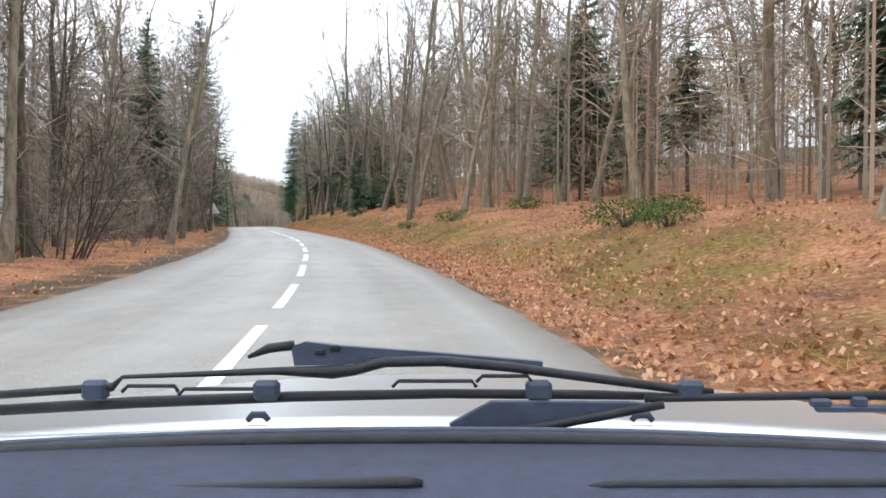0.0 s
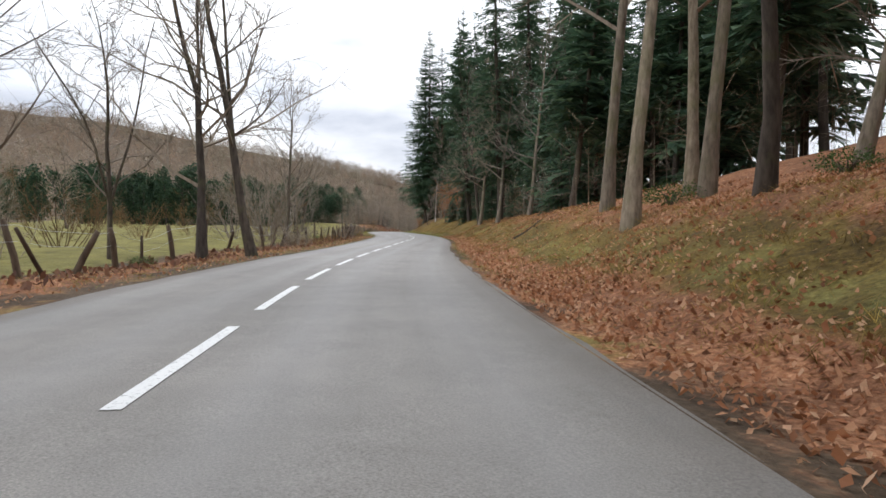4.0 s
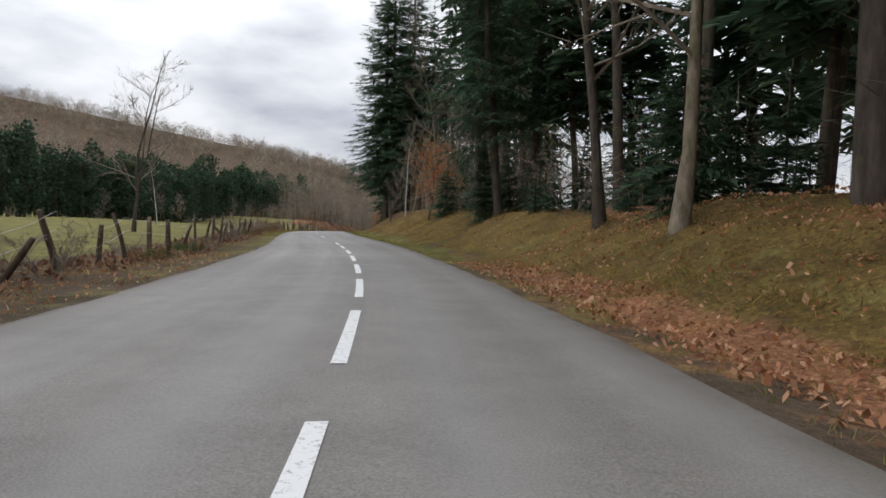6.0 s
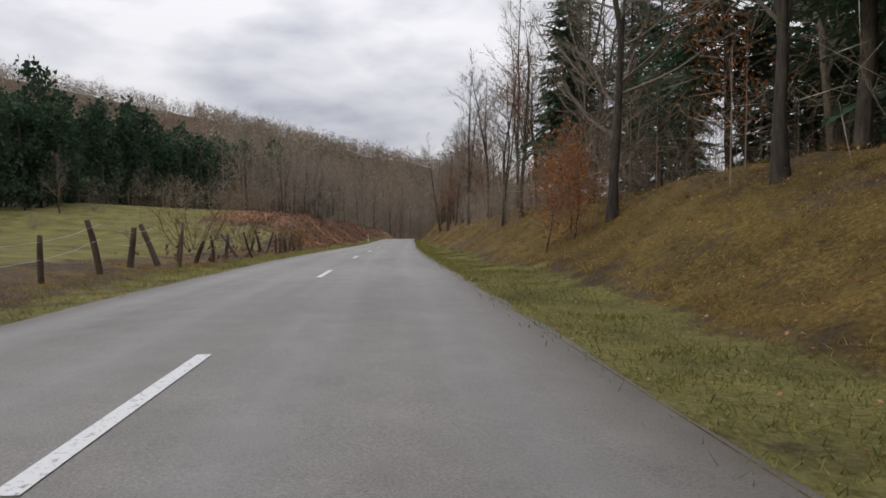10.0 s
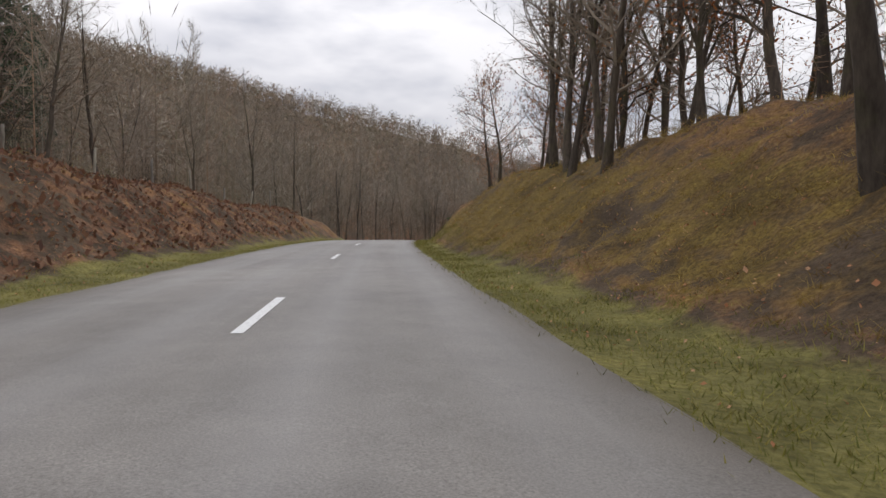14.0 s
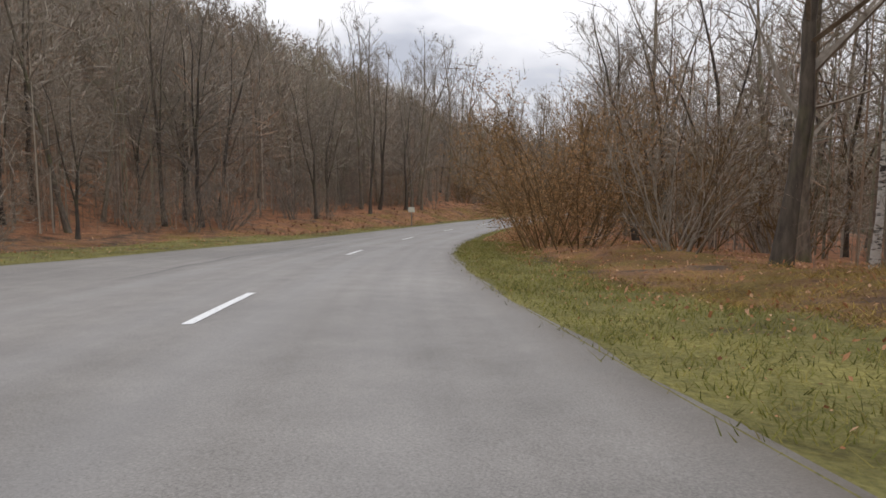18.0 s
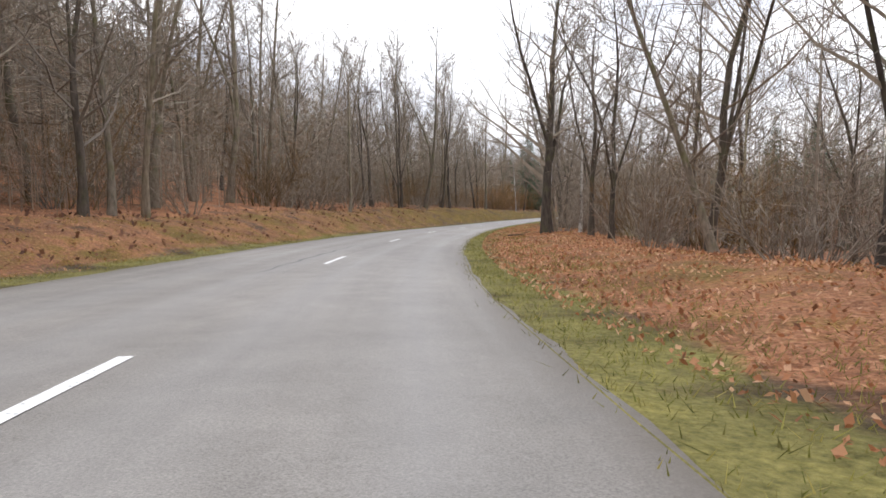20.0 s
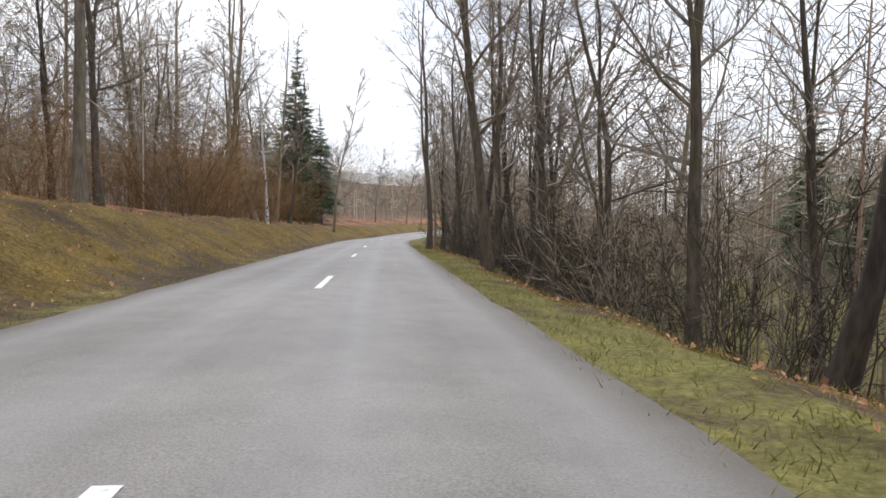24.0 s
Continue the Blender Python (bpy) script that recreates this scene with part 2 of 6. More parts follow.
STEEL = plain("galvanised_steel", (0.36, 0.37, 0.38), 0.5, 0.6, 0.15)
SIGN_WHITE = plain("sign_white", (0.82, 0.82, 0.80), 0.5, 0, 0.06)
SIGN_BACK = plain("sign_back", (0.55, 0.56, 0.57), 0.6, 0.0, 0.12)
SIGN_CREAM = plain("sign_cream", (0.58, 0.56, 0.47), 0.6, 0, 0.15)
SIGN_WORN = plain("sign_worn", (0.30, 0.30, 0.28), 0.7, 0, 0.3)
SIGN_RED = plain("sign_red", (0.68, 0.03, 0.04), 0.45, 0, 0.1)
SIGN_DARK = plain("sign_dark", (0.05, 0.05, 0.055), 0.6)
POST_WOOD = bark("post_wood", (0.04, 0.03, 0.024), (0.15, 0.115, 0.085), 0.3)
POST_PALE = bark("post_pale", (0.17, 0.16, 0.14), (0.36, 0.34, 0.30))
CONCRETE = plain("kerb_concrete", (0.23, 0.22, 0.2), 0.9, 0, 0.35, 4)

# ---- the road's line, its edges and the lie of the land ----
P = np.array([[r[0], r[1], r[2], r[3] - EYE] for r in PATH])
W0 = math.radians(PATH[0][6] + 5.7)
lead = np.array([[t, -math.sin(W0) * -t * -21.7, math.cos(W0) * t * 21.7, 0.3 * t] for t in (-3.0, -2.0, -1.0, -0.4)])
ahead, hx, hy, ang = [], P[-1, 1], P[-1, 2], math.radians(PATH[-1][6] + 5.7)
for i in range(1, 17):
    ang -= math.radians(0.3 if i < 6 else 3.2)
    hx, hy = hx - math.sin(ang) * 11, hy + math.cos(ang) * 11
    ahead.append([24 + i * 0.5, hx, hy, P[-1, 3] - 0.25 * min(i, 7) - 0.05 * i])
LINE = np.vstack([lead, P, np.array(ahead)])
ST = np.arange(-3.0, 32.0, 0.05)


def smooth(xs, ys, at, n=7):
    """Values at the stations, with the corners between the given ones rounded off."""
    v = np.interp(at, xs, ys)
    k = np.ones(n) / n
    return np.convolve(np.pad(v, n // 2, mode="edge"), k, "valid")


SX, SY, SZ = (smooth(LINE[:, 0], LINE[:, j], ST) for j in (1, 2, 3))
HX, HY = np.gradient(SX), np.gradient(SY)
HL = np.hypot(HX, HY)
HX, HY = HX / HL, HY / HL
ALONG = np.concatenate([[0], np.cumsum(np.hypot(np.diff(SX), np.diff(SY)))])


def table(text, at=None, n=11):
    """A line of 't:value' pairs, spread over the stations."""
    pairs = [q.split(":") for q in text.split()]
    return smooth([float(a) for a, b in pairs], [float(b) for a, b in pairs], ST if at is None else at, n)


CENTRE = table("-3:-.9 1.6:-.9 2:-1.12 2.4:-1.3 4.7:-1.6 5.3:-1.05 5.85:-.6 6.2:-.1 6.55:0 6.9:-.05 7.3:-.25 8:-.85 8.6:-1.4 10.2:-1.45 13.3:-1.15 14.9:-1.35 16:-1.6 17.2:-1.95 19:-2.2 21.4:-1.9 22:-1.8 23:-1.1 24.6:-1")
LEFT = table("-3:-4 0:-4 2.5:-4.35 4.7:-4.5 5.3:-3.6 7.3:-3.45 8:-3.9 9.3:-4.5 10.3:-4.2 13.3:-4.3 14.5:-4.5 16:-5 16.6:-5.6 17:-6.4 17.3:-9 17.6:-10.6 18:-11.3 18.5:-10.4 19:-8.6 19.6:-7 20.5:-6.2 21.6:-5.5 22.8:-4.1 24.4:-3.6")
RIGHT = table("-3:1.8 0:1.8 2.5:1.55 5.2:1.65 5.8:2.2 7.4:2.4 9.4:1.4 10.4:1.8 13.4:1.95 14.4:1.6 15.7:1.25 16.45:1.35 16.62:3.8 17.1:3.6 17.3:3.4 17.55:4.3 17.75:2 19:1.1 21.5:1.4 23:1.5 24.5:1.7", n=5)
# right of the road: verge, bank's height and width, slope beyond it; then the same on the left
RV = table("-3:.6 2:.5 4.5:1.0 6:.9 7:1.2 9:1.9 13:1.7 14.5:1.4 15:1.0 15.5:.8 16.1:.8 16.5:1.2 16.65:9 17.25:9 17.6:3 18.5:2.4 20:1.2 21:.8 22.5:2.2 23:1.8 23.6:1.2 24:1.1 32:1")
RH = table("-3:1.1 .8:1.2 2.5:1.7 3.5:1.6 4.5:1.5 6:1.5 7:1.5 9:2.2 10:2.4 13:2.8 14.5:3.4 15.6:3.5 16:2.6 16.3:2.3 16.5:2.3 16.58:1.5 16.66:0 17:0 18:.3 21:.35 22.2:.2 23:-.7 24:-2.2 32:-2.2", n=5)
RW = table("-3:5 2:4.6 4.5:3.6 7:4.2 9:4.6 13:5 14.5:5.2 15.7:4 16.1:2.4 16.6:2.2 17:4 21:3 24:5 32:5")
RS = table("-3:.07 .8:.08 1.6:.14 2.5:.23 3.5:.26 4.5:.28 5.5:.18 6.5:.05 9:.02 13:-.03 15.5:-.01 16.05:.13 16.5:.13 16.75:-.05 17:-.05 21:-.08 22:-.12 24:-.01 32:-.01")
LV = table("-3:.9 2:.9 4.5:.8 6:1.0 8:.8 10:1.1 12.5:2.0 14.5:1.6 16:1.0 16.8:.9 17.2:4 19:5 20.5:1.6 22:.8 24:.6 32:.8")
LH = table("-3:.1 2:.1 4.5:-.1 6:.0 8:.1 10:.3 11.75:.3 12.6:2.7 13:3.5 14:3.4 15:2.9 15.6:2.4 16:2.1 16.5:2.0 16.75:1.7 16.9:.9 17.02:.1 19.5:.2 20.5:.8 22.5:1.5 24:1.5 26:1.2 32:.6", n=5)
LW = table("-3:3 4.5:3 11:4 12.3:5.2 14:5.4 15.5:4 16:2.6 16.8:2.4 17.2:4 20.5:4 24:3 32:3")
LS = table("-3:-.01 3:-.02 5:.0 8:.035 10:.05 12:.05 13:.04 16:.06 17:.05 20:.10 24:.10 32:.08")
CREST = [(-720, -60, 98, 260), (-640, 90, 90, 260), (-560, 196, 76, 250), (-475, 280, 51, 200), (-448, 345, 39, 120), (-430, 415, 31, 88), (-425, 520, 15, 70), (-420, 660, 13, 60), (-340, 800, 22, 90)]
CREST_RIGHT = [(-225, 290, 7, 70), (-212, 380, 14, 85), (-208, 480, 16, 85), (-225, 600, 17, 85), (-260, 720, 18, 90)]


def hill(x, y, crest):
    """How high a long ridge stands over the valley at x, y."""
    best = np.zeros(np.shape(x))
    for (ax, ay, ah, aw), (bx, by, bh, bw) in zip(crest, crest[1:]):
        ux, uy = bx - ax, by - ay
        k = np.clip(((x - ax) * ux + (y - ay) * uy) / (ux * ux + uy * uy), 0, 1)
        q = np.hypot(x - ax - k * ux, y - ay - k * uy)
        v = np.clip(1 - q / (aw + k * (bw - aw)), 0, 1)
        best = np.maximum(best, (ah + k * (bh - ah)) * v * (0.75 + 0.25 * v))
    return best


def ripple(x, y):
    return (np.sin(x * 0.9 + 1.3 * np.sin(y * 0.7)) * np.sin(y * 1.1 + np.sin(x * 0.5)) * 0.5 + np.sin(x * 1.5 + y * 1.2) * np.sin(y * 1.9 - x * 0.8) * 0.3
            + np.sin(x * 0.23 - y * 0.31) * 0.8)


def lie(i, d, x, y):
    """Height of the land at d metres right of station i (arrays)."""
    z = SZ[i].copy()
    r, l = d - RIGHT[i], LEFT[i] - d
    for e, v, h, w, s in ((r, RV, RH, RW, RS), (l, LV, LH, LW, LS)):
        q = np.clip((e - v[i]) / w[i], 0, 1)
        bank = h[i] * (q * q * (3 - 2 * q) * 0.6 + q * 0.4)
        beyond = np.clip(e - v[i] - w[i], 0, None)
        run = np.minimum(beyond, 22) + np.clip(beyond - 22, 0, 60) * 0.35
        rough = np.clip((e - 0.3) / 2.5, 0, 1)
        z += np.where(e > 0, bank + s[i] * run + rough * ripple(x, y) * (0.07 + 0.13 * np.clip(np.abs(h[i]) / 2, 0, 1)) + rough * np.clip(np.abs(h[i]) / 2, 0, 1) * 0.12 * np.sin(x * 1.7 + y * 0.9) * np.sin(y * 2.1 - x * 0.8) - 0.03 * np.clip(e / 0.3, 0, 1), 0)
    far = np.clip((np.maximum(r, l) - 14) / 50, 0, 1)
    return z + far * (hill(x, y, CREST) + hill(x, y, CREST_RIGHT))


def place(t, d):
    """World x, y of a point d metres right of the way at time t."""
    i = np.clip(((np.asarray(t) + 3.0) / 0.05), 0, len(ST) - 1)
    g = lambda a: np.interp(i, np.arange(len(ST)), a)
    return g(SX) + g(HY) * d, g(SY) - g(HX) * d


def nearest(x, y):
    """Station and offset of points of the plan."""
    x, y = np.atleast_1d(np.asarray(x, float)), np.atleast_1d(np.asarray(y, float))
    idx = np.empty(len(x), int)
    for a in range(0, len(x), 2000):
        q = (x[a:a + 2000, None] - SX[None]) ** 2 + (y[a:a + 2000, None] - SY[None]) ** 2
        idx[a:a + 2000] = q.argmin(1)
    return idx, (x - SX[idx]) * HY[idx] - (y - SY[idx]) * HX[idx]


def land(x, y):
    """Height of the land at x, y."""
    i, d = nearest(x, y)
    z = lie(i, d, np.atleast_1d(np.asarray(x, float)), np.atleast_1d(np.asarray(y, float)))
    return z if np.ndim(x) else float(z[0])


def mesh(name, verts, faces, mat=None, soft=False):
    me = bpy.data.meshes.new(name)
    me.from_pydata(verts, [], faces)
    if mat:
        me.materials.append(mat)
    if soft:
        me.polygons.foreach_set("use_smooth", [True] * len(me.polygons))
    me.update()
    return me


def part(name, me, parent, label=""):
    ob = new(name, me)
    ob.parent = parent
    return tagged(ob, label) if label else ob


def grid_faces(rows, cols, base=0):
    return [(base + r * cols + c, base + r * cols + c + 1, base + (r + 1) * cols + c + 1, base + (r + 1) * cols + c) for r in range(rows - 1) for c in range(cols - 1)]


# ground: a fine strip along the road, and the wide land under and beyond it
OFF = np.array([-0.4, 0.0, 0.12, 0.35, 0.7, 1.1, 1.6, 2.1, 2.6, 3.1, 3.7, 4.3, 5.0, 5.7, 6.5, 7.4, 8.5, 10, 12, 14.5, 17.5, 21, 25, 30])
use = np.arange(0, len(ST), 1)
gv, gf, gc = [], [], []


def cover_of(i, d):
    """Shares of green grass, leaf litter and dry grass on the ground."""
    t, r, l = ST[i], d - RIGHT[i], LEFT[i] - d
    right = r > 0
    e = np.where(right, r, l)
    f = lambda text: np.interp(t, *np.array([[float(v) for v in q.split(":")] for q in text.split()]).T)
    vr, vl = f("-3:.1 2:.1 4.5:.25 6.5:.35 8:.8 15.9:.85 16.9:.8 17.1:.1 17.5:.15 17.7:.75 20:.7 21:.65 22.3:.6 23:.75 24:.6"), f("-3:.2 4:.25 6:.35 8:.55 10:.6 12:.75 16:.8 19:.7 21:.6 23:.35")
    verge = np.where(right, vr, vl)
    vw = np.where(right, RV[i], LV[i])
    on = np.clip(1 - (e - vw) / 0.7, 0, 1)
    meadow = np.where(right, np.clip(f("22:0 23.5:1") * np.clip((e - 7) / 3, 0, 1) * np.clip((30 - e) / 6, 0, 1), 0, 1), np.where(e > 12, f("3.5:0 4.6:1 13.2:1 13.9:.1 16:.1 17:.7 18.5:.2"), f("3.5:0 4.6:1 11.9:1 12.6:.1 16:.1 17:.7 18.5:.2")) * np.clip((e - 3.5) / 2, 0, 1) * np.clip((125 - e) / 15, 0, 1))
    # right bank near t=9 and 14: extra dark soil stands in for tree shade
    lb = np.where(right, f("0:1 3:.95 4.4:.95 5.5:.95 6.4:.8 6.8:.45 8.6:.4 9.1:.42 9.6:.42 10:.35 13:.45 13.8:.5 14.6:.45 15:.35 16:.6 18:.5 20:.85 22:1 23:.8 24:.5"), f("0:.8 4:.7 5:.55 8:.2 11:.3 12.3:.5 16:.4 18:.5 20:.75 22:.65 24:.45"))
    dr = np.where(right, f("0:.35 3:.42 5:.4 6.6:.65 8.4:.7 9.1:.3 9.6:.35 10:.6 13:.5 13.9:.38 14.6:.42 15:.6 16:.5 17.1:.85 17.6:.8 18:.55 21:.35 24:.5"), f("0:.2 4:.2 6:.4 9:.45 11:.4 12.3:.25 16:.3 18:.4 21:.45 23:.55 24:.65"))
    deep = np.clip((e - vw - np.where(right, RW[i], LW[i])) / 3, 0, 1)
    face = np.clip((e - vw - 0.5) / 0.6, 0, 1) * np.clip((vw + 0.75 * RW[i] - e) / 1.2, 0, 1) * right
    moss = face * f("-1:.2 1.5:.4 3.5:.6 4.3:.95 6.2:.9 7:.6 8:.3 9:.2 14.7:.2 15.1:.45 15.8:.4 16.2:.2 17:0")
    gutter = np.clip(1 - np.abs(e - vw - 0.25) / 0.55, 0, 1) * right * f("1:0 2:.8 6:1 6.6:.3 7.4:0 14.8:.0 15:.2 16:.3 16.5:0")
    green = np.clip(verge * on + meadow * 0.95 + moss * 0.42, 0, 1) * (1 - gutter)
    lit = np.clip((1 - on * 0.5) * lb * (1 - meadow) + deep * 0.2 * (1 - meadow), 0, 1) * np.clip(1.3 - e / 34, 0.12, 1)
    lit = np.clip(lit * (1 - 0.7 * moss) + gutter, 0, 1)
    return green, lit, np.clip(dr * (1 - on * 0.5) * (1 - deep * 0.8) * (1 - meadow * 0.6) + moss * 0.5 - gutter, 0, 1)


for side in (1, -1):
    edge = RIGHT if side > 0 else LEFT
    base = len(gv)
    dd = edge[use][:, None] + side * OFF[None]
    ii = np.repeat(use[:, None], len(OFF), 1)
    xx, yy = SX[ii] + HY[ii] * dd, SY[ii] - HX[ii] * dd
    zz = lie(ii.ravel(), dd.ravel(), xx.ravel(), yy.ravel())
    zz = zz - np.where(OFF[None] < 0, 0.08, 0.0).repeat(len(use), 0).ravel()
    gc += list(zip(*(a.ravel() for a in cover_of(ii, dd))))
    gv += list(zip(xx.ravel(), yy.ravel(), zz))
    q = grid_faces(len(use), len(OFF), base)
    gf += [f[::-1] for f in q] if side < 0 else q
cx, cy = np.meshgrid(np.linspace(-900, 420, 133), np.linspace(-260, 1000, 127))
fi, fd = nearest(cx.ravel(), cy.ravel())
fz = lie(fi, fd, cx.ravel(), cy.ravel())
under = np.maximum(fd - RIGHT[fi], LEFT[fi] - fd)
fz -= np.where(under < 24, 4.0, np.where(under < 40, 0.5, 0))
base = len(gv)
gv += list(zip(cx.ravel(), cy.ravel(), fz))
gc += list(zip(*cover_of(fi, fd)))
gf += grid_faces(127, 133, base)
base = len(gv)
gv += [(-4000, -4000, -40), (4000, -4000, -40), (4000, 4000, -40), (-4000, 4000, -40)]
gc += [(0.1, 0.6, 0.3)] * 4
gf.append((base, base + 1, base + 2, base + 3))
ground_me = mesh("ground", gv, gf, EARTH, True)
ground_me.color_attributes.new("cover", "FLOAT_COLOR", "POINT").data.foreach_set("color", np.array([(*c, 1) for c in gc], float).ravel())
ground = tagged(new("ground", ground_me), "winter ground of grass verges, leaf litter and mossy banks", "ground", kind="structure")

# road: asphalt with a low crown and crumbling edges
CR = np.array([0, 0.02, 0.05, 0.09, *np.linspace(0.15, 0.85, 15), 0.91, 0.95, 0.98, 1.0])
rv, rw, ra, re_, rl = [], [], [], [], []
rng = np.random.default_rng(5)
for i in use:
    jl, jr = 0.035 * math.sin(ALONG[i] * 1.9) * math.sin(ALONG[i] * 0.73) + 0.03 * rng.normal(), 0.035 * math.sin(ALONG[i] * 2.3 + 1) * math.sin(ALONG[i] * 0.61) + 0.03 * rng.normal()
    for k in CR:
        d = (LEFT[i] - 0.05 + jl) * (1 - k) + (RIGHT[i] + 0.05 + jr) * k
        c = d - CENTRE[i]
        rv.append((SX[i] + HY[i] * d, SY[i] - HX[i] * d, SZ[i] + 0.035 - 0.012 * min(3, abs(c)) * min(1, abs(c) / 2.0)))
        ra.append(c)
        rl.append(ALONG[i])
        re_.append(max(0.0, 1 - min(d - LEFT[i], RIGHT[i] - d) / 0.45))
        rw.append(max(0, 1 - abs(abs(c) - 0.75) / 0.45) * 0.8 + max(0, 1 - abs(abs(c) - 2.2) / 0.45) * 0.8)
road_me = mesh("road", rv, grid_faces(len(use), len(CR)), ASPHALT, True)
for key, values in (("wheel", rw), ("across", ra), ("along", rl), ("edge", re_)):
    road_me.attributes.new(key, "FLOAT", "POINT").data.foreach_set("value", np.array(values, float))
tagged(new("road", road_me), "worn grey asphalt country road without edge lines", "road", kind="structure")


def at_along(s):
    """Station (a fraction) at s metres along the way."""
    return np.interp(s, ALONG, np.arange(len(ST)))


def road_point(s, c):
    """A point of the road's surface, c metres right of its middle line, s metres along."""
    i = at_along(s)
    g = lambda a: np.interp(i, np.arange(len(ST)), a)
    d = g(CENTRE) + c
    return (float(g(SX) + g(HY) * d), float(g(SY) - g(HX) * d), float(g(SZ)) + 0.035 - 0.012 * abs(c) * min(1, abs(c) / 2.0))


# middle line: close dashes through the bends, wide ones on the straights
S_AT = lambda t: float(np.interp(t, ST, ALONG))
S0 = S_AT(0.0)
dashes = [S0 + float(v) for v in np.interp(range(-3, 37), (-3, 0, 9, 22, 25, 36), (-5, 8.07, 49.9, 105.7, 118.5, 167.3))]
dashes += [S0 + float(v) for v in np.interp(range(42), (0, 1, 4, 5, 10, 12, 13, 15, 17, 20, 24, 25, 26, 27, 28, 30, 41),
                                            (181.6, 195.8, 236.2, 248.8, 313, 338.4, 351.4, 377.4, 406, 448.2, 502, 515.2, 527.5, 538.3, 550.1, 573.6, 716))]
line = tagged(new("centre_line"), "broken white middle line painted on the road", "road marking", kind="structure")
for s in dashes:
    v = []
    for k in range(5):
        for c in (-0.06, 0.06):
            x, y, z = road_point(s + 3.0 * k / 4, c)
            v.append((x, y, z + 0.006))
    part("dash", mesh("dash", v, grid_faces(5, 2), PAINT), line)
# side road and inlet at the junction
def paved(name, label, ts, ds):
    """A sheet of asphalt between times ts and offsets ds, laid on the land."""
    v, n, m = [], 14, 24
    for a in range(n):
        for b in range(m):
            x, y = place(ts[0] + (ts[1] - ts[0]) * a / (n - 1) + 0.012 * math.sin(b * 1.7) * (a in (0, n - 1)), ds[0] + (ds[1] - ds[0]) * b / (m - 1))
            i, d = nearest(x, y)
            v.append((float(x), float(y), float(SZ[i][0]) - 0.006 - 0.012 * max(0, d[0] - 6)))
    me = mesh(name, v, grid_faces(n, m), ASPHALT, True)
    me.attributes.new("wheel", "FLOAT", "POINT")
    tagged(new(name, me), label, "road", kind="structure")


paved("side_road", "grey asphalt side road joining at the junction", (16.58, 17.12), (1.2, 45))
paved("road_inlet", "short paved inlet beside the grass island", (17.5, 17.68), (1.5, 16))


# ---- plants ----
def tube(V, F, pts, radii, sides):
    """Adds a tapering tube along pts."""
    base = len(V)
    for k, p in enumerate(pts):
        a = pts[min(k + 1, len(pts) - 1)] - pts[max(k - 1, 0)]
        a = a / (np.linalg.norm(a) + 1e-9)
        u = np.cross(a, (0.31, 0.95, 0.1) if abs(a[2]) > 0.8 else (0, 0, 1.0))
        u = u / (np.linalg.norm(u) + 1e-9)
        w = np.cross(a, u)
        for j in range(sides):
            q = 2 * math.pi * j / sides
            V.append(tuple(p + radii[k] * (math.cos(q) * u + math.sin(q) * w)))
    for k in range(len(pts) - 1):
        for j in range(sides):
            b, c = base + k * sides + j, base + k * sides + (j + 1) % sides
            F.append((b, c, c + sides, b + sides))


def bough(rg, start, way, length, n, wander, lift):
    """A crooked line of n steps."""
    pts, p, d = [start], start, way / np.linalg.norm(way)
    for _ in range(n):
        d = d + rg.normal(0, wander, 3) + np.array([0, 0, lift])
        d = d / np.linalg.norm(d)
        p = p + d * length / n
        pts.append(p)
    return pts


def twigs_on(rg, V, F, pts, count, length, lift, width=0.010):
    """Thin tapering twigs that leave a line of points at both sides."""
    P_ = np.array(pts)
    f = rg.uniform(0.1, 1.0, count) * (len(P_) - 1)
    k = np.minimum(f.astype(int), len(P_) - 2)
    u = (f - k)[:, None]
    p = P_[k] * (1 - u) + P_[k + 1] * u
    along = P_[k + 1] - P_[k]
    along = along / (np.linalg.norm(along, axis=1)[:, None] + 1e-9)
    side = rg.normal(0, 1, (count, 3))
    side -= along * (side * along).sum(1)[:, None]
    side /= np.linalg.norm(side, axis=1)[:, None] + 1e-9
    way = along * 0.75 + side * rg.uniform(0.35, 0.9, (count, 1)) + np.array([0, 0, lift])
    tip = p + way * (length * rg.uniform(0.5, 1.25, (count, 1)))
    w = np.cross(way, rg.normal(0, 1, (count, 3)))
    w = w / (np.linalg.norm(w, axis=1)[:, None] + 1e-9) * width
    b = len(V)
    V.extend(map(tuple, np.stack([p + w, p - w, tip], 1).reshape(-1, 3)))
    F.extend((b + 3 * q, b + 3 * q + 1, b + 3 * q + 2) for q in range(count))


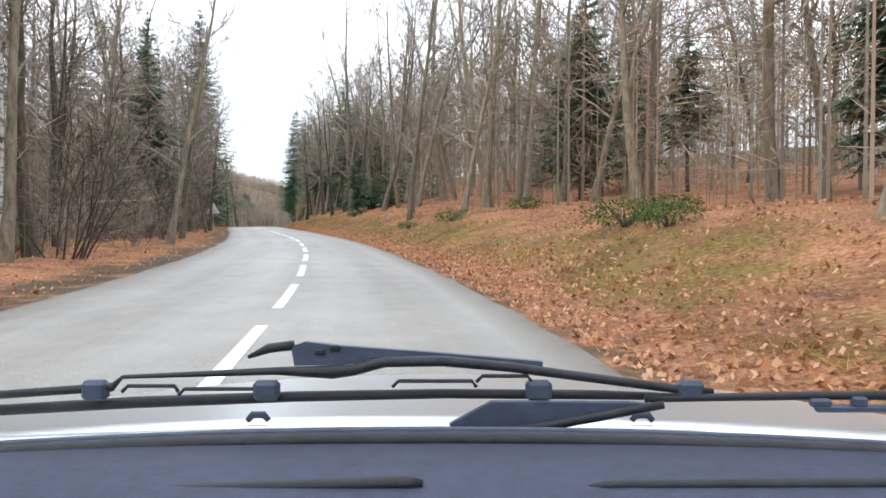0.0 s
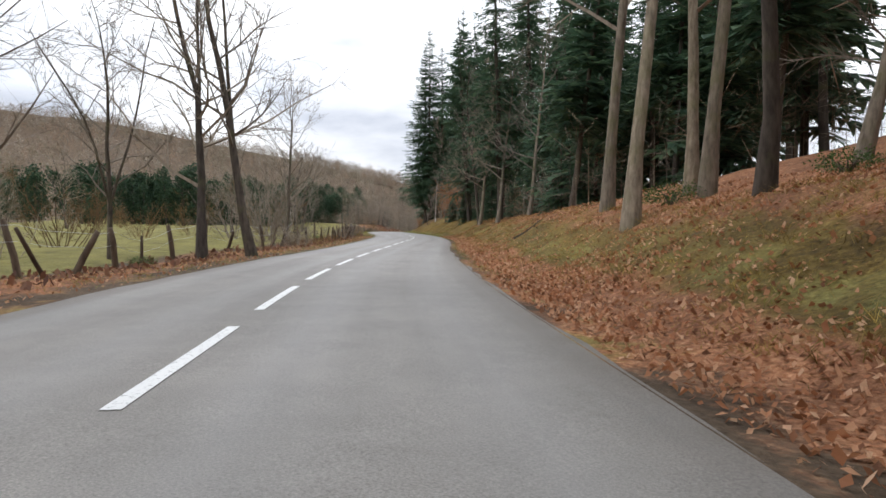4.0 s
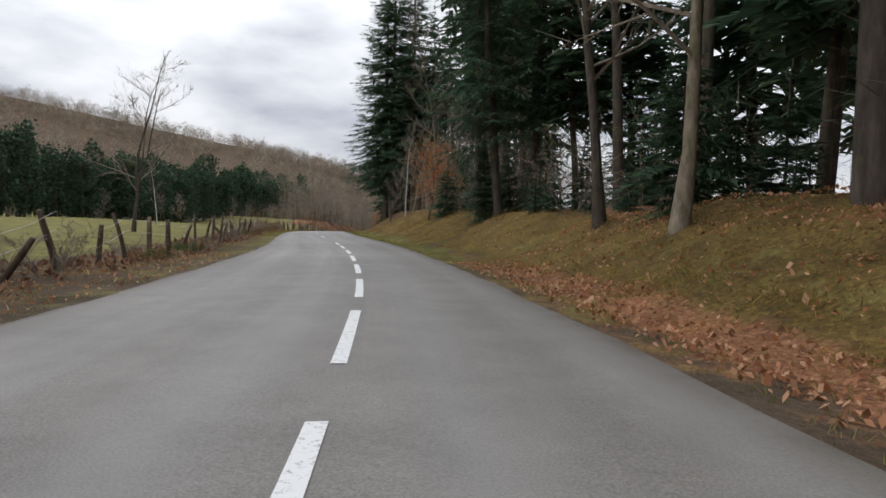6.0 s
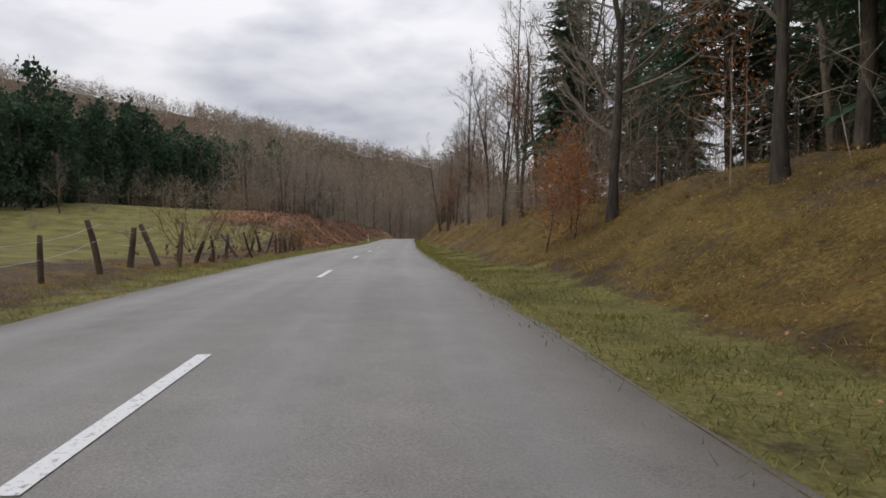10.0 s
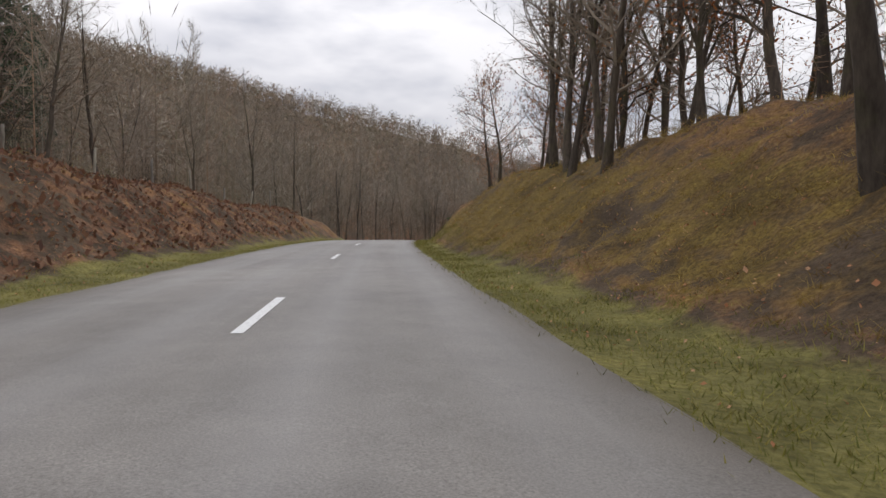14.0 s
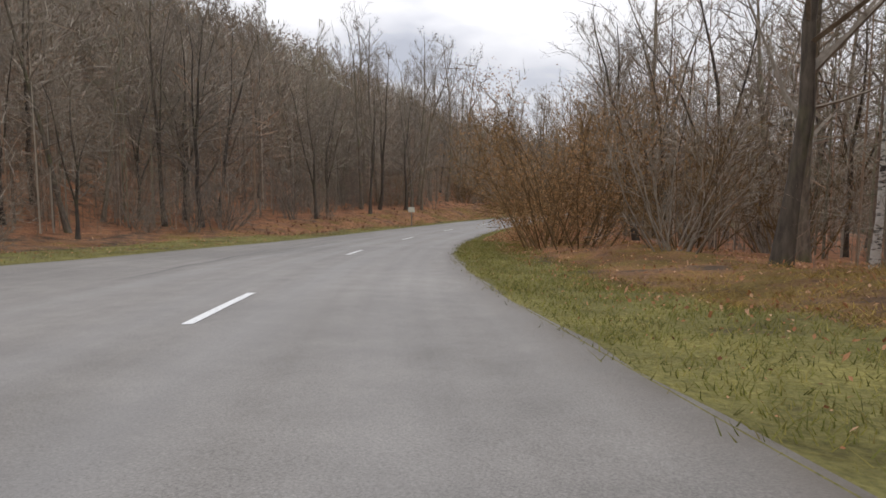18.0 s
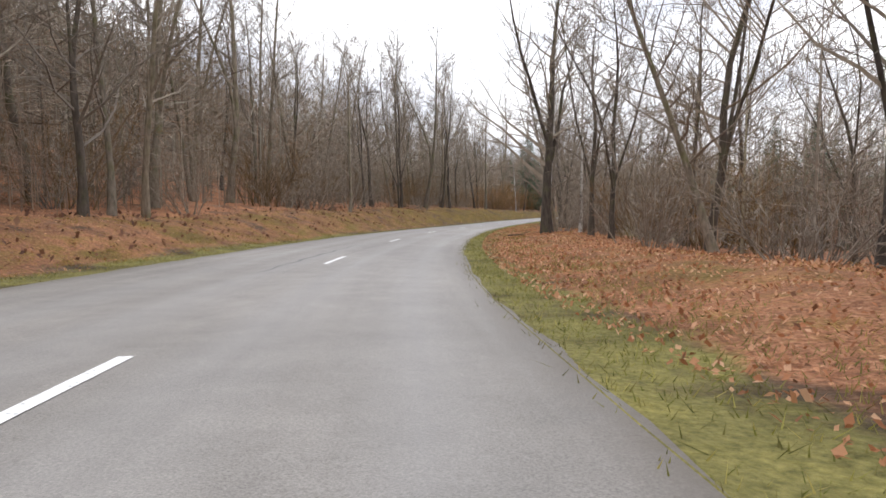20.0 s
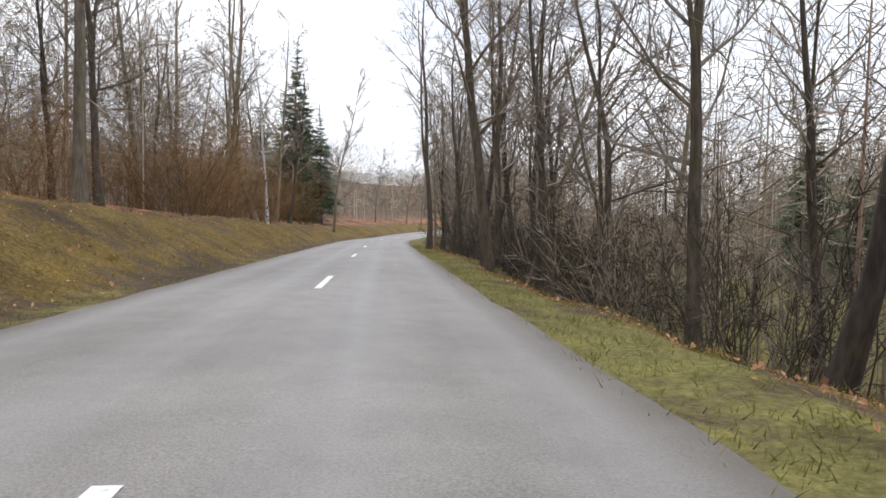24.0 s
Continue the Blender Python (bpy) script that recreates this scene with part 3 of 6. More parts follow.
def sprout(rg, V, F, pts, radii, count, length, angle, level, lift, lo=0.3, twigs=7):
    """Grows side branches and twigs off a limb."""
    if level == 0:
        return twigs_on(rg, V, F, pts, count, length, lift, 0.013)
    for _ in range(count):
        f = lo + (1 - lo) * rg.random()
        k = min(int(f * (len(pts) - 1)), len(pts) - 2)
        u = f * (len(pts) - 1) - k
        p = pts[k] * (1 - u) + pts[k + 1] * u
        along = pts[k + 1] - pts[k]
        along = along / np.linalg.norm(along)
        side = rg.normal(0, 1, 3)
        side -= along * (side @ along)
        side /= np.linalg.norm(side) + 1e-9
        way = along * math.cos(angle) + side * math.sin(angle)
        r = max(0.009, 0.5 * (radii[k] * (1 - u) + radii[k + 1] * u))
        ln = length * rg.uniform(0.6, 1.2) * (1.15 - 0.6 * f)
        q = bough(rg, p, way, ln, 2, 0.25, lift)
        if r > 0.022:
            tube(V, F, q, np.linspace(r, 0.008, 3), 3)
        else:
            s1 = np.cross(q[1] - q[0], rg.normal(0, 1, 3))
            s1 = s1 / (np.linalg.norm(s1) + 1e-9) * r
            b = len(V)
            V.extend([tuple(q[0] + s1), tuple(q[0] - s1), tuple(q[1] + s1 * 0.75), tuple(q[1] - s1 * 0.75), tuple(q[2])])
            F.extend([(b, b + 1, b + 3, b + 2), (b + 2, b + 3, b + 4)])
        twigs_on(rg, V, F, q, twigs, ln * 0.5, lift)


def leaf_cluster(rg, V, F, at, n, spread, size):
    for _ in range(n):
        c = at + rg.normal(0, spread, 3)
        a, b = rg.normal(0, 1, 3), rg.normal(0, 1, 3)
        a, b = a / np.linalg.norm(a) * size, b / np.linalg.norm(b) * size * 0.6
        k = len(V)
        V.extend([tuple(c - a), tuple(c + b), tuple(c + a), tuple(c - b)])
        F.append((k, k + 1, k + 2, k + 3))


def bare_tree(name, seed, height, radius, first, limbs, reach, lift, wood, twig, label, sway=0.05, leaves=None, fork=0, fine=True):
    rg = np.random.default_rng(seed)
    tv, tf, cv, cf = [], [], [], []
    stem = bough(rg, np.array([0, 0, -0.25]), np.array([rg.normal(0, 0.04), rg.normal(0, 0.04), 1.0]), height, 9, sway, 0.04)
    rr = radius * (1 - np.linspace(0, 1, 10) ** 1.1 * 0.93)
    rr[0] *= 1.5
    tube(tv, tf, stem, rr, 7)
    for _ in range(fork):
        k = rg.integers(2, 5)
        q = bough(rg, stem[k], np.array([rg.normal(0, 0.24), rg.normal(0, 0.24), 1.0]), height * rg.uniform(0.55, 0.75), 6, 0.09, 0.05)
        r2 = np.linspace(rr[k] * 0.6, 0.02, 7)
        tube(tv, tf, q, r2, 6)
        sprout(rg, cv, cf, q, r2, 16, reach * 0.7, 0.75, 1, 0.05)
    ends = []
    for j in range(limbs):
        f = first + (0.97 - first) * (j + rg.random()) / limbs
        k = min(int(f * 9), 8)
        u = f * 9 - k
        p = stem[k] * (1 - u) + stem[k + 1] * u
        q = rg.random() * 2 * math.pi
        up = 0.35 + 0.9 * f * rg.uniform(0.6, 1.2)
        ln = reach * (1.25 - 0.85 * f) * rg.uniform(0.7, 1.2)
        line_ = bough(rg, p, np.array([math.cos(q), math.sin(q), up]), ln, 4, 0.16, lift)
        r2 = np.linspace(max(0.015, (rr[k] * (1 - u) + rr[k + 1] * u) * 0.5), 0.012, 5)
        tube(cv, cf, line_, r2, 3)
        if fine:
            sprout(rg, cv, cf, line_, r2, 9, ln * 0.5, 0.75, 1, lift, 0.2)
        else:
            sprout(rg, cv, cf, line_, r2, 60, ln * 0.42, 0.6, 0, lift, 0.15)
        ends += line_[1:]
    tree = tagged(new(name), label, "tree")
    part("trunk", mesh("trunk", tv, tf, wood, True), tree)
    part("crown", mesh("crown", cv, cf, twig), tree)
    if leaves:
        lv, lf = [], []
        for e in ends:
            if rg.random() < leaves:
                leaf_cluster(rg, lv, lf, e, 38, 0.42, 0.07)
        part("leaves", mesh("leaves", lv, lf, LEAF_RUST), tree, "clinging rust-brown dead leaves")
    return tree


def spray(V, F, p, way, ln, rg, wide, droop=0.15):
    """A flat drooping bough of needles, toothed at both sides."""
    side = np.cross(way, (0, 0, 1.0))
    side = side / (np.linalg.norm(side) + 1e-9)
    n = 6
    for j in range(n):
        f0 = 0.06 + 0.9 * j / n
        a = p + way * ln * f0 - np.array([0, 0, droop * ln * f0 * f0])
        tip = way * ln * 0.26
        for s in (-1, 1):
            w = wide * ln * (1.08 - f0) * rg.uniform(0.6, 1.25)
            k = len(V)
            sag = np.array([0, 0, -rg.uniform(0.05, 0.7) * w])
            V.extend([tuple(a), tuple(a + tip * rg.uniform(0.5, 0.8)), tuple(a + tip * rg.uniform(0.6, 1.3) + s * side * w + sag)])
            F.append((k, k + 1, k + 2))


def conifer(name, seed, height, radius, bare, reach, whorls, needle, label, taper=1.0, per=8, fine=0):
    rg = np.random.default_rng(seed)
    tv, tf, cv, cf = [], [], [], []
    stem = [np.array([rg.normal(0, 0.03), rg.normal(0, 0.03), z]) for z in np.linspace(-0.25, height, 8)]
    tube(tv, tf, stem, np.linspace(radius, 0.02, 8), 7)
    for w in range(whorls):
        f = (w + rg.uniform(-0.3, 0.3)) / whorls
        z = height * (bare + (0.99 - bare) * f)
        ln0 = reach * (1 - f) ** taper * (0.75 + 0.25 * min(1, f * 6)) + 0.15
        turn = rg.random() * 6.28
        for b in range(per):
            if rg.random() < 0.12:
                continue
            q = turn + 2 * math.pi * b / per + rg.normal(0, 0.2)
            ln = ln0 * rg.uniform(0.65, 1.18)
            way = np.array([math.cos(q), math.sin(q), rg.uniform(-0.28, 0.12) + 0.45 * f])
            p = np.array([0, 0, z + rg.normal(0, 0.08)])
            tube(tv, tf, [p, p + way * ln * 0.8 - np.array([0, 0, 0.09 * ln])], [0.02, 0.008], 3)
            for s in range(fine):
                f2, sd = 0.15 + 0.8 * s / fine, (-1) ** s
                turn2 = q + sd * rg.uniform(0.5, 0.95)
                p2 = p + way * ln * f2 - np.array([0, 0, 0.15 * ln * f2 * f2])
                way2 = np.array([math.cos(turn2), math.sin(turn2), way[2] * 0.6 - rg.uniform(0.1, 0.5)])
                spray(cv, cf, p2, way2, ln * 0.42 * min(1, 11 / fine) ** 0.5 * (1.15 - f2) * rg.uniform(0.7, 1.2) + 0.12, rg, 0.34, 0.25)
            if fine:
                spray(cv, cf, p + way * ln * 0.72, way, ln * 0.3, rg, 0.4)
                continue
            spray(cv, cf, p, way, ln, rg, 0.42)
            if ln > 1.0:
                spray(cv, cf, p + way * ln * 0.25 - np.array([0, 0, 0.06]), way * 0.9 + np.array([rg.normal(0, 0.25), rg.normal(0, 0.25), -0.1]), ln * 0.75, rg, 0.5, 0.3)
    tree = tagged(new(name), label, "tree")
    part("trunk", mesh("trunk", tv, tf, BARK_DARK, True), tree)
    part("crown", mesh("crown", cv, cf, needle), tree)
    return tree


def pine(name, seed, height, label):
    """A plantation pine: bare stem, crown of tufts on short limbs."""
    rg = np.random.default_rng(seed)
    tv, tf, cv, cf = [], [], [], []
    stem = bough(rg, np.array([0, 0, -0.25]), np.array([0, 0, 1.0]), height, 6, 0.03, 0.05)
    tube(tv, tf, stem, np.linspace(0.16, 0.03, 7), 6)
    for j in range(46):
        f = 0.07 + 0.93 * j / 46
        q, ln = rg.random() * 6.28, (1.5 * (1.2 - f) + 0.7) * rg.uniform(0.7, 1.2)
        p = stem[min(int(f * 6), 5)] * (1 - (f * 6) % 1) + stem[min(int(f * 6) + 1, 6)] * ((f * 6) % 1)
        e = p + np.array([math.cos(q) * ln, math.sin(q) * ln, ln * 0.35])
        tube(tv, tf, [p, e], [0.025, 0.01], 3)
        for _ in range(24):
            c = e + rg.normal(0, 0.4, 3)
            w = rg.normal(0, 1, 3) + np.array([0, 0, 0.5])
            w = w / np.linalg.norm(w) * 0.5
            s = np.cross(w, rg.normal(0, 1, 3)) * 0.32
            k = len(cv)
            cv.extend([tuple(c), tuple(c + w * 0.5 + s), tuple(c + w), tuple(c + w * 0.5 - s)])
            cf.append((k, k + 1, k + 2, k + 3))
    tree = tagged(new(name), label, "tree")
    part("trunk", mesh("trunk", tv, tf, BARK_DARK, True), tree)
    part("crown", mesh("crown", cv, cf, NEEDLE_PINE), tree)
    return tree


def thicket(name, seed, height, stems, spread, mat, label, leaves=0.0, category="shrub"):
    """A shrub of many stems from the ground."""
    rg = np.random.default_rng(seed)
    tv, tf, cv, cf, lv, lf = [], [], [], [], [], []
    for _ in range(stems):
        q = rg.random() * 6.28
        b = np.array([math.cos(q), math.sin(q), 0]) * rg.random() * 0.4 * spread
        ln = height * rg.uniform(0.6, 1.05)
        line_ = bough(rg, b + np.array([0, 0, -0.15]), np.array([math.cos(q) * spread / height, math.sin(q) * spread / height, 1.0]), ln, 4, 0.12, 0.02)
        r2 = np.linspace(0.010 + 0.0035 * height, 0.006, 5)
        tube(tv, tf, line_, r2, 4)
        sprout(rg, cv, cf, line_, r2, 8, ln * 0.42, 0.65, 1, 0.06, 0.08, 8)
        if leaves:
            for e in line_[1:]:
                leaf_cluster(rg, lv, lf, e, int(leaves), 0.38, 0.034)
    bush = tagged(new(name), label, category)
    part("base", mesh("base", tv, tf, mat, True), bush)
    part("crown", mesh("crown", cv, cf, mat), bush)
    if leaves:
        part("leaves", mesh("leaves", lv, lf, LEAF_COPPER), bush, "clinging copper-brown dead leaves")
    return bush


def evergreen(name, seed, width, height, count, label, leaf=0.13):
    """A rounded bush of large glossy leaves."""
    rg = np.random.default_rng(seed)
    V, F, tv, tf = [], [], [], []
    for _ in range(9):
        q = rg.random() * 6.28
        tube(tv, tf, bough(rg, np.array([0, 0, -0.1]), np.array([math.cos(q) * 0.6, math.sin(q) * 0.6, 1.0]), height * 0.8, 3, 0.15, 0.02), [0.04, 0.03, 0.02, 0.01], 4)
    for _ in range(count):
        v = rg.normal(0, 1, 3)
        v = v / np.linalg.norm(v) * rg.uniform(0.55, 1.05)
        c = np.array([v[0] * width, v[1] * width, height * (0.5 + 0.5 * v[2])]) + rg.normal(0, 0.06, 3)
        a = v + rg.normal(0, 0.7, 3)
        a = a / np.linalg.norm(a) * leaf
        s = np.cross(a, rg.normal(0, 1, 3))
        s = s / (np.linalg.norm(s) + 1e-9) * leaf * 0.35
        k = len(V)
        V.extend([tuple(c - a), tuple(c + s), tuple(c + a), tuple(c - s)])
        F.append((k, k + 1, k + 2, k + 3))
    bush = tagged(new(name), label, "shrub")
    part("base", mesh("base", tv, tf, BARK_DARK, True), bush)
    part("foliage", mesh("foliage", V, F, LEAF_GREEN), bush)
    return bush


PROTO = {
    "tall_a": bare_tree("tall_tree", 1, 18, 0.17, 0.26, 22, 4.0, 0.10, BARK_GREY, BARK_TWIG, "tall leafless woodland tree with mossy grey bark"),
    "tall_b": bare_tree("tall_tree", 2, 16, 0.14, 0.22, 21, 3.6, 0.12, BARK_GREY, BARK_TWIG, "slim leafless woodland tree with grey bark", 0.07),
    "tall_c": bare_tree("tall_tree", 3, 19, 0.21, 0.34, 20, 4.6, 0.08, BARK_GREY, BARK_TWIG, "stout leafless woodland tree with mossy grey bark", 0.05, None, 1),
    "dark_a": bare_tree("dark_tree", 4, 12.5, 0.155, 0.2, 24, 4.5, 0.04, BARK_DARK, BARK_TWIG, "dark leafless oak with crooked spreading branches", 0.08, None, 1),
    "dark_b": bare_tree("dark_tree", 5, 11.5, 0.13, 0.22, 21, 3.9, 0.06, BARK_DARK, BARK_TWIG, "dark leafless tree with a forked leaning stem", 0.1, None, 2),
    "dark_c": bare_tree("dark_tree", 6, 15, 0.155, 0.25, 22, 4.0, 0.08, BARK_DARK, BARK_TWIG, "tall dark leafless tree with a rough trunk", 0.07, None, 1),
    "oak": bare_tree("oak", 51, 15, 0.31, 0.2, 24, 5.6, 0.05, BARK_DARK, BARK_TWIG, "stout dark leafless oak with long crooked branches", 0.07, None, 2),
    "deep_a": bare_tree("deep_tree", 31, 17, 0.13, 0.16, 20, 3.6, 0.1, BARK_GREY, BARK_TWIG, "leafless tree deep in the wood", 0.06, None, 0, False),
    "deep_b": bare_tree("deep_tree", 32, 14, 0.11, 0.14, 20, 3.3, 0.1, BARK_DARK, BARK_TWIG, "slim dark leafless tree deep in the wood", 0.08, None, 0, False),
    "birch": bare_tree("birch", 7, 14, 0.1, 0.3, 20, 2.5, 0.05, BARK_BIRCH, BARK_TWIG, "slender leafless birch with white mottled bark", 0.05),
    "rust_a": bare_tree("rusty_oak", 8, 8, 0.13, 0.22, 13, 3.4, 0.02, BARK_DARK, BARK_DARK, "young dark oak still holding rust-brown leaves", 0.08, 0.8),
    "rust_b": bare_tree("rusty_beech", 9, 4.2, 0.05, 0.12, 11, 2.0, 0.02, BARK_DARK, BARK_TWIG, "small beech full of clinging orange-brown leaves", 0.08, 0.9),
    "spruce_a": conifer("spruce", 10, 18, 0.2, 0.11, 3.5, 32, NEEDLE, "tall dark green spruce with drooping boughs"),
    "spruce_w": conifer("spruce", 33, 36, 0.34, 0.05, 6.6, 60, NEEDLE, "very tall broad dark spruce with drooping boughs", 0.75, 9, 11),
    "spruce_t": conifer("spruce", 40, 35, 0.36, 0.125, 6.0, 46, NEEDLE, "very tall dark spruce with a stout bare lower trunk", 0.75, 7, 17),
    "cypress": conifer("cypress", 35, 13.5, 0.14, 0.02, 1.05, 70, NEEDLE_PINE, "tall narrow columnar evergreen", 0.25, 9),
    "copper": thicket("copper_bush", 36, 5.2, 13, 2.6, BARK_GOLD, "tall bush hazed with copper dead leaves", 95),
    "spruce_low": conifer("spruce", 34, 9, 0.12, 0.02, 2.7, 22, NEEDLE, "bushy dark spruce with boughs down to the ground", 0.8, 8),
    "spruce_b": conifer("spruce", 11, 15, 0.17, 0.27, 3.0, 24, NEEDLE, "dark spruce with a bare lower trunk"),
    "spruce_d": conifer("spruce", 37, 17, 0.19, 0.2, 3.1, 27, NEEDLE, "dark spruce with dead lower boughs", 1.0, 7, 8),
    "spruce_c": conifer("spruce", 12, 19, 0.19, 0.5, 2.8, 18, NEEDLE, "high spruce with long bare trunk and dark crown"),
    "fir": conifer("young_fir", 13, 3.6, 0.05, 0.04, 1.25, 13, NEEDLE, "young dark green fir in the undergrowth", 0.9, 7),
    "pine_a": pine("pine", 14, 12.5, "plantation pine with a dense blue-green crown"),
    "pine_b": pine("pine", 15, 11, "plantation pine with a dense green crown"),
    "hazel": thicket("hazel_bush", 16, 4.5, 12, 2.2, BARK_TWIG, "leafless many-stemmed grey-brown hazel bush"),
    # the hazel again in dark bark: the thickets' shade is put into its colour
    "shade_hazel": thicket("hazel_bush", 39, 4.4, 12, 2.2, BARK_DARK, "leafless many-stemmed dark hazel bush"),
    "willow": thicket("willow_bush", 17, 4.2, 16, 2.4, BARK_GOLD, "leafless willow bush with tawny twigs"),
    "scrub": thicket("scrub_bush", 18, 2.2, 12, 1.6, BARK_TWIG, "low leafless tangle of brown twigs"),
    "beechling": thicket("beech_sapling", 19, 2.6, 5, 1.0, BARK_TWIG, "beech saplings with copper dead leaves", 14),
    "copperling": thicket("bracken_bush", 38, 1.3, 14, 1.5, BARK_GOLD, "low bush of reddish dead bracken and twigs", 8),
    "laurel": evergreen("laurel_bush", 20, 1.6, 2.6, 1500, "dense evergreen laurel bush with glossy leaves"),
    "bramble": evergreen("bramble_clump", 21, 0.9, 0.6, 900, "low green bramble clump on the bank", 0.05),
}
rnd = random.Random(3)
TAKEN = []


def plant(kind, x, y, size=1.0, group="", sink=0.0, lean=0.0, clear=0.0):
    """One more plant of a kind, standing on the land; refused where another stands nearer than clear."""
    if clear and any((x - a) ** 2 + (y - b) ** 2 < clear * clear for a, b in TAKEN):
        return None
    i, d = nearest(x, y)
    if LEFT[i][0] - 0.7 < d[0] < RIGHT[i][0] + 0.7:
        return None
    if d[0] > 0 and 16.55 < ST[i][0] < 17.15 and d[0] < 46:
        return None
    TAKEN.append((x, y))
    m = pose(x, y, land(x, y) - sink, rnd.gauss(0, lean), rnd.gauss(0, lean), rnd.uniform(0, 360)) @ Matrix.Diagonal((size, size, size * rnd.uniform(0.92, 1.1), 1))
    ob = copy_thing(PROTO[kind], m)
    ob.matrix_basis = m
    if group:
        tagged(ob, group=group)
    return ob


def wood(count, ts, ds, kinds, sizes=(0.8, 1.15), group="", clear=1.6, lean=2.0, bias=1.0):
    """Plants count trees at random between times ts and offsets ds beyond the road's edge (negative: left)."""
    for _ in range(count):
        t = rnd.uniform(*ts)
        e = ds[0] + (ds[1] - ds[0]) * rnd.random() ** bias
        i = int(np.clip((t + 3) / 0.05, 0, len(ST) - 1))
        x, y = place(t, RIGHT[i] + e if e > 0 else LEFT[i] + e)
        plant(rnd.choice(kinds), float(x), float(y), rnd.uniform(*sizes), group, 0, lean, clear)


# landmarks first: single trees that stand where they are seen
for kind, x, y, size in (
        ("spruce_w", -73.5, 45.0, 0.72), ("spruce_w", -79, 41.5, 0.65), ("spruce_a", -69, 41.5, 0.9), ("spruce_b", -83, 47.5, 0.8),
        ("spruce_t", -173.6, 139.6, 0.95), ("spruce_t", -171.2, 138.6, 1.05), ("spruce_t", -168.2, 139.4, 0.95), ("spruce_c", -175.5, 144.5, 1.3), ("spruce_c", -179, 150, 1.2), ("spruce_c", -171, 146, 1.3), ("spruce_b", -167.5, 142.5, 1.2), ("spruce_b", -176, 147, 1.1), ("spruce_c", -162, 138, 1.0), ("spruce_c", -164, 145, 1.05),
        ("spruce_c", -156, 137, 1.0), ("spruce_c", -150.5, 134, 1.0), ("spruce_b", -158, 143, 1.0), ("spruce_c", -147, 130, 1.05), ("spruce_b", -143, 131, 1.0),
        ("rust_b", -142, 116.5, 1.2), ("rust_b", -151, 126.5, 1.25), ("beechling", -154, 129, 1.3), ("beechling", -139, 117, 1.2),
        ("dark_a", -195.0, 157.7, 0.86), ("rust_b", -196.0, 157.4, 0.55), ("rust_b", -197.4, 158.0, 0.6), ("rust_b", -197.6, 159.6, 0.7), ("dark_a", -199, 163, 0.65), ("tall_b", -188, 160, 0.9), ("dark_c", -186.5, 156, 0.95),
        ("dark_b", -124.5, 83.0, 0.75), ("birch", -174.9, 111.0, 0.55), ("dark_c", -92.8, 63.6, 1.0), ("dark_a", -93.2, 62.0, 1.05), ("dark_b", -96, 60, 0.8),
        ("dark_a", -258, 187.5, 0.62), ("dark_a", -266, 192, 0.6), ("dark_a", -287.4, 219.5, 0.62), ("dark_b", -292.5, 226.5, 0.5), ("dark_a", -281, 212, 0.7), ("dark_b", -275, 203, 0.8),
        ("dark_a", -272, 230.5, 0.85), ("rust_a", -263, 225, 1.2), ("dark_c", -257, 219, 0.8), ("dark_a", -253.5, 217, 0.85), ("rust_a", -245, 208, 1.2), ("dark_c", -240, 206, 0.85), ("dark_b", -236.5, 203, 0.9),
        ("dark_a", -346.7, 291.2, 0.95), ("dark_b", -349.1, 284.5, 0.9), ("dark_b", -347, 300.4, 0.7),
        ("dark_b", -308.5, 279.5, 0.95), ("dark_a", -304.5, 273.0, 0.7), ("rust_a", -301.5, 274.5, 0.8), ("dark_c", -306, 283.5, 0.8),
        ("oak", -337.4, 356.2, 0.85), ("birch", -337.3, 364.3, 1.0), ("oak", -336.1, 391.2, 0.85), ("oak", -337.6, 400.2, 0.95), ("dark_c", -336.6, 396.7, 0.95), ("dark_b", -336.9, 398.3, 0.9), ("birch", -335.3, 366.5, 1.05), ("dark_b", -334.6, 352.5, 1.0),
        ("dark_c", -336.3, 443.2, 1.0), ("dark_c", -334.0, 449.5, 1.05), ("dark_c", -335.4, 430.8, 1.1), ("dark_b", -333.9, 425.5, 0.9), ("dark_c", -333.5, 437, 1.0),
        ("birch", -343.4, 454.6, 1.0), ("tall_b", -352.3, 372.2, 0.8), ("dark_c", -353.2, 379.3, 0.8), ("dark_b", -351.2, 384.7, 0.75),
        ("spruce_a", -343.4, 500, 1.32), ("spruce_low", -342.4, 502, 2.05), ("spruce_low", -341.2, 496, 1.1), ("cypress", -301.7, 289, 1.12), ("cypress", -303.2, 289.6, 0.94), ("cypress", -300.2, 288.5, 1.04), ("dark_a", -319.3, 296, 1.2), ("dark_b", -316.5, 292.5, 1.05), ("copper", -326.6, 304.4, 1.3), ("copper", -325.0, 302.0, 1.15), ("copper", -328.2, 308.5, 1.3), ("copper", -329.6, 312.0, 1.25), ("hazel", -321.8, 299, 1.2), ("spruce_a", -339.5, 492.5, 0.8), ("spruce_a", -347, 498, 0.85),
        ("spruce_low", -177.2, 143.4, 1.05), ("spruce_low", -180.5, 148.5, 1.0), ("spruce_low", -182.0, 151.5, 1.1), ("spruce_low", -178.6, 146.5, 1.2)):
    plant(kind, x, y, size, "", 0, 1.5)

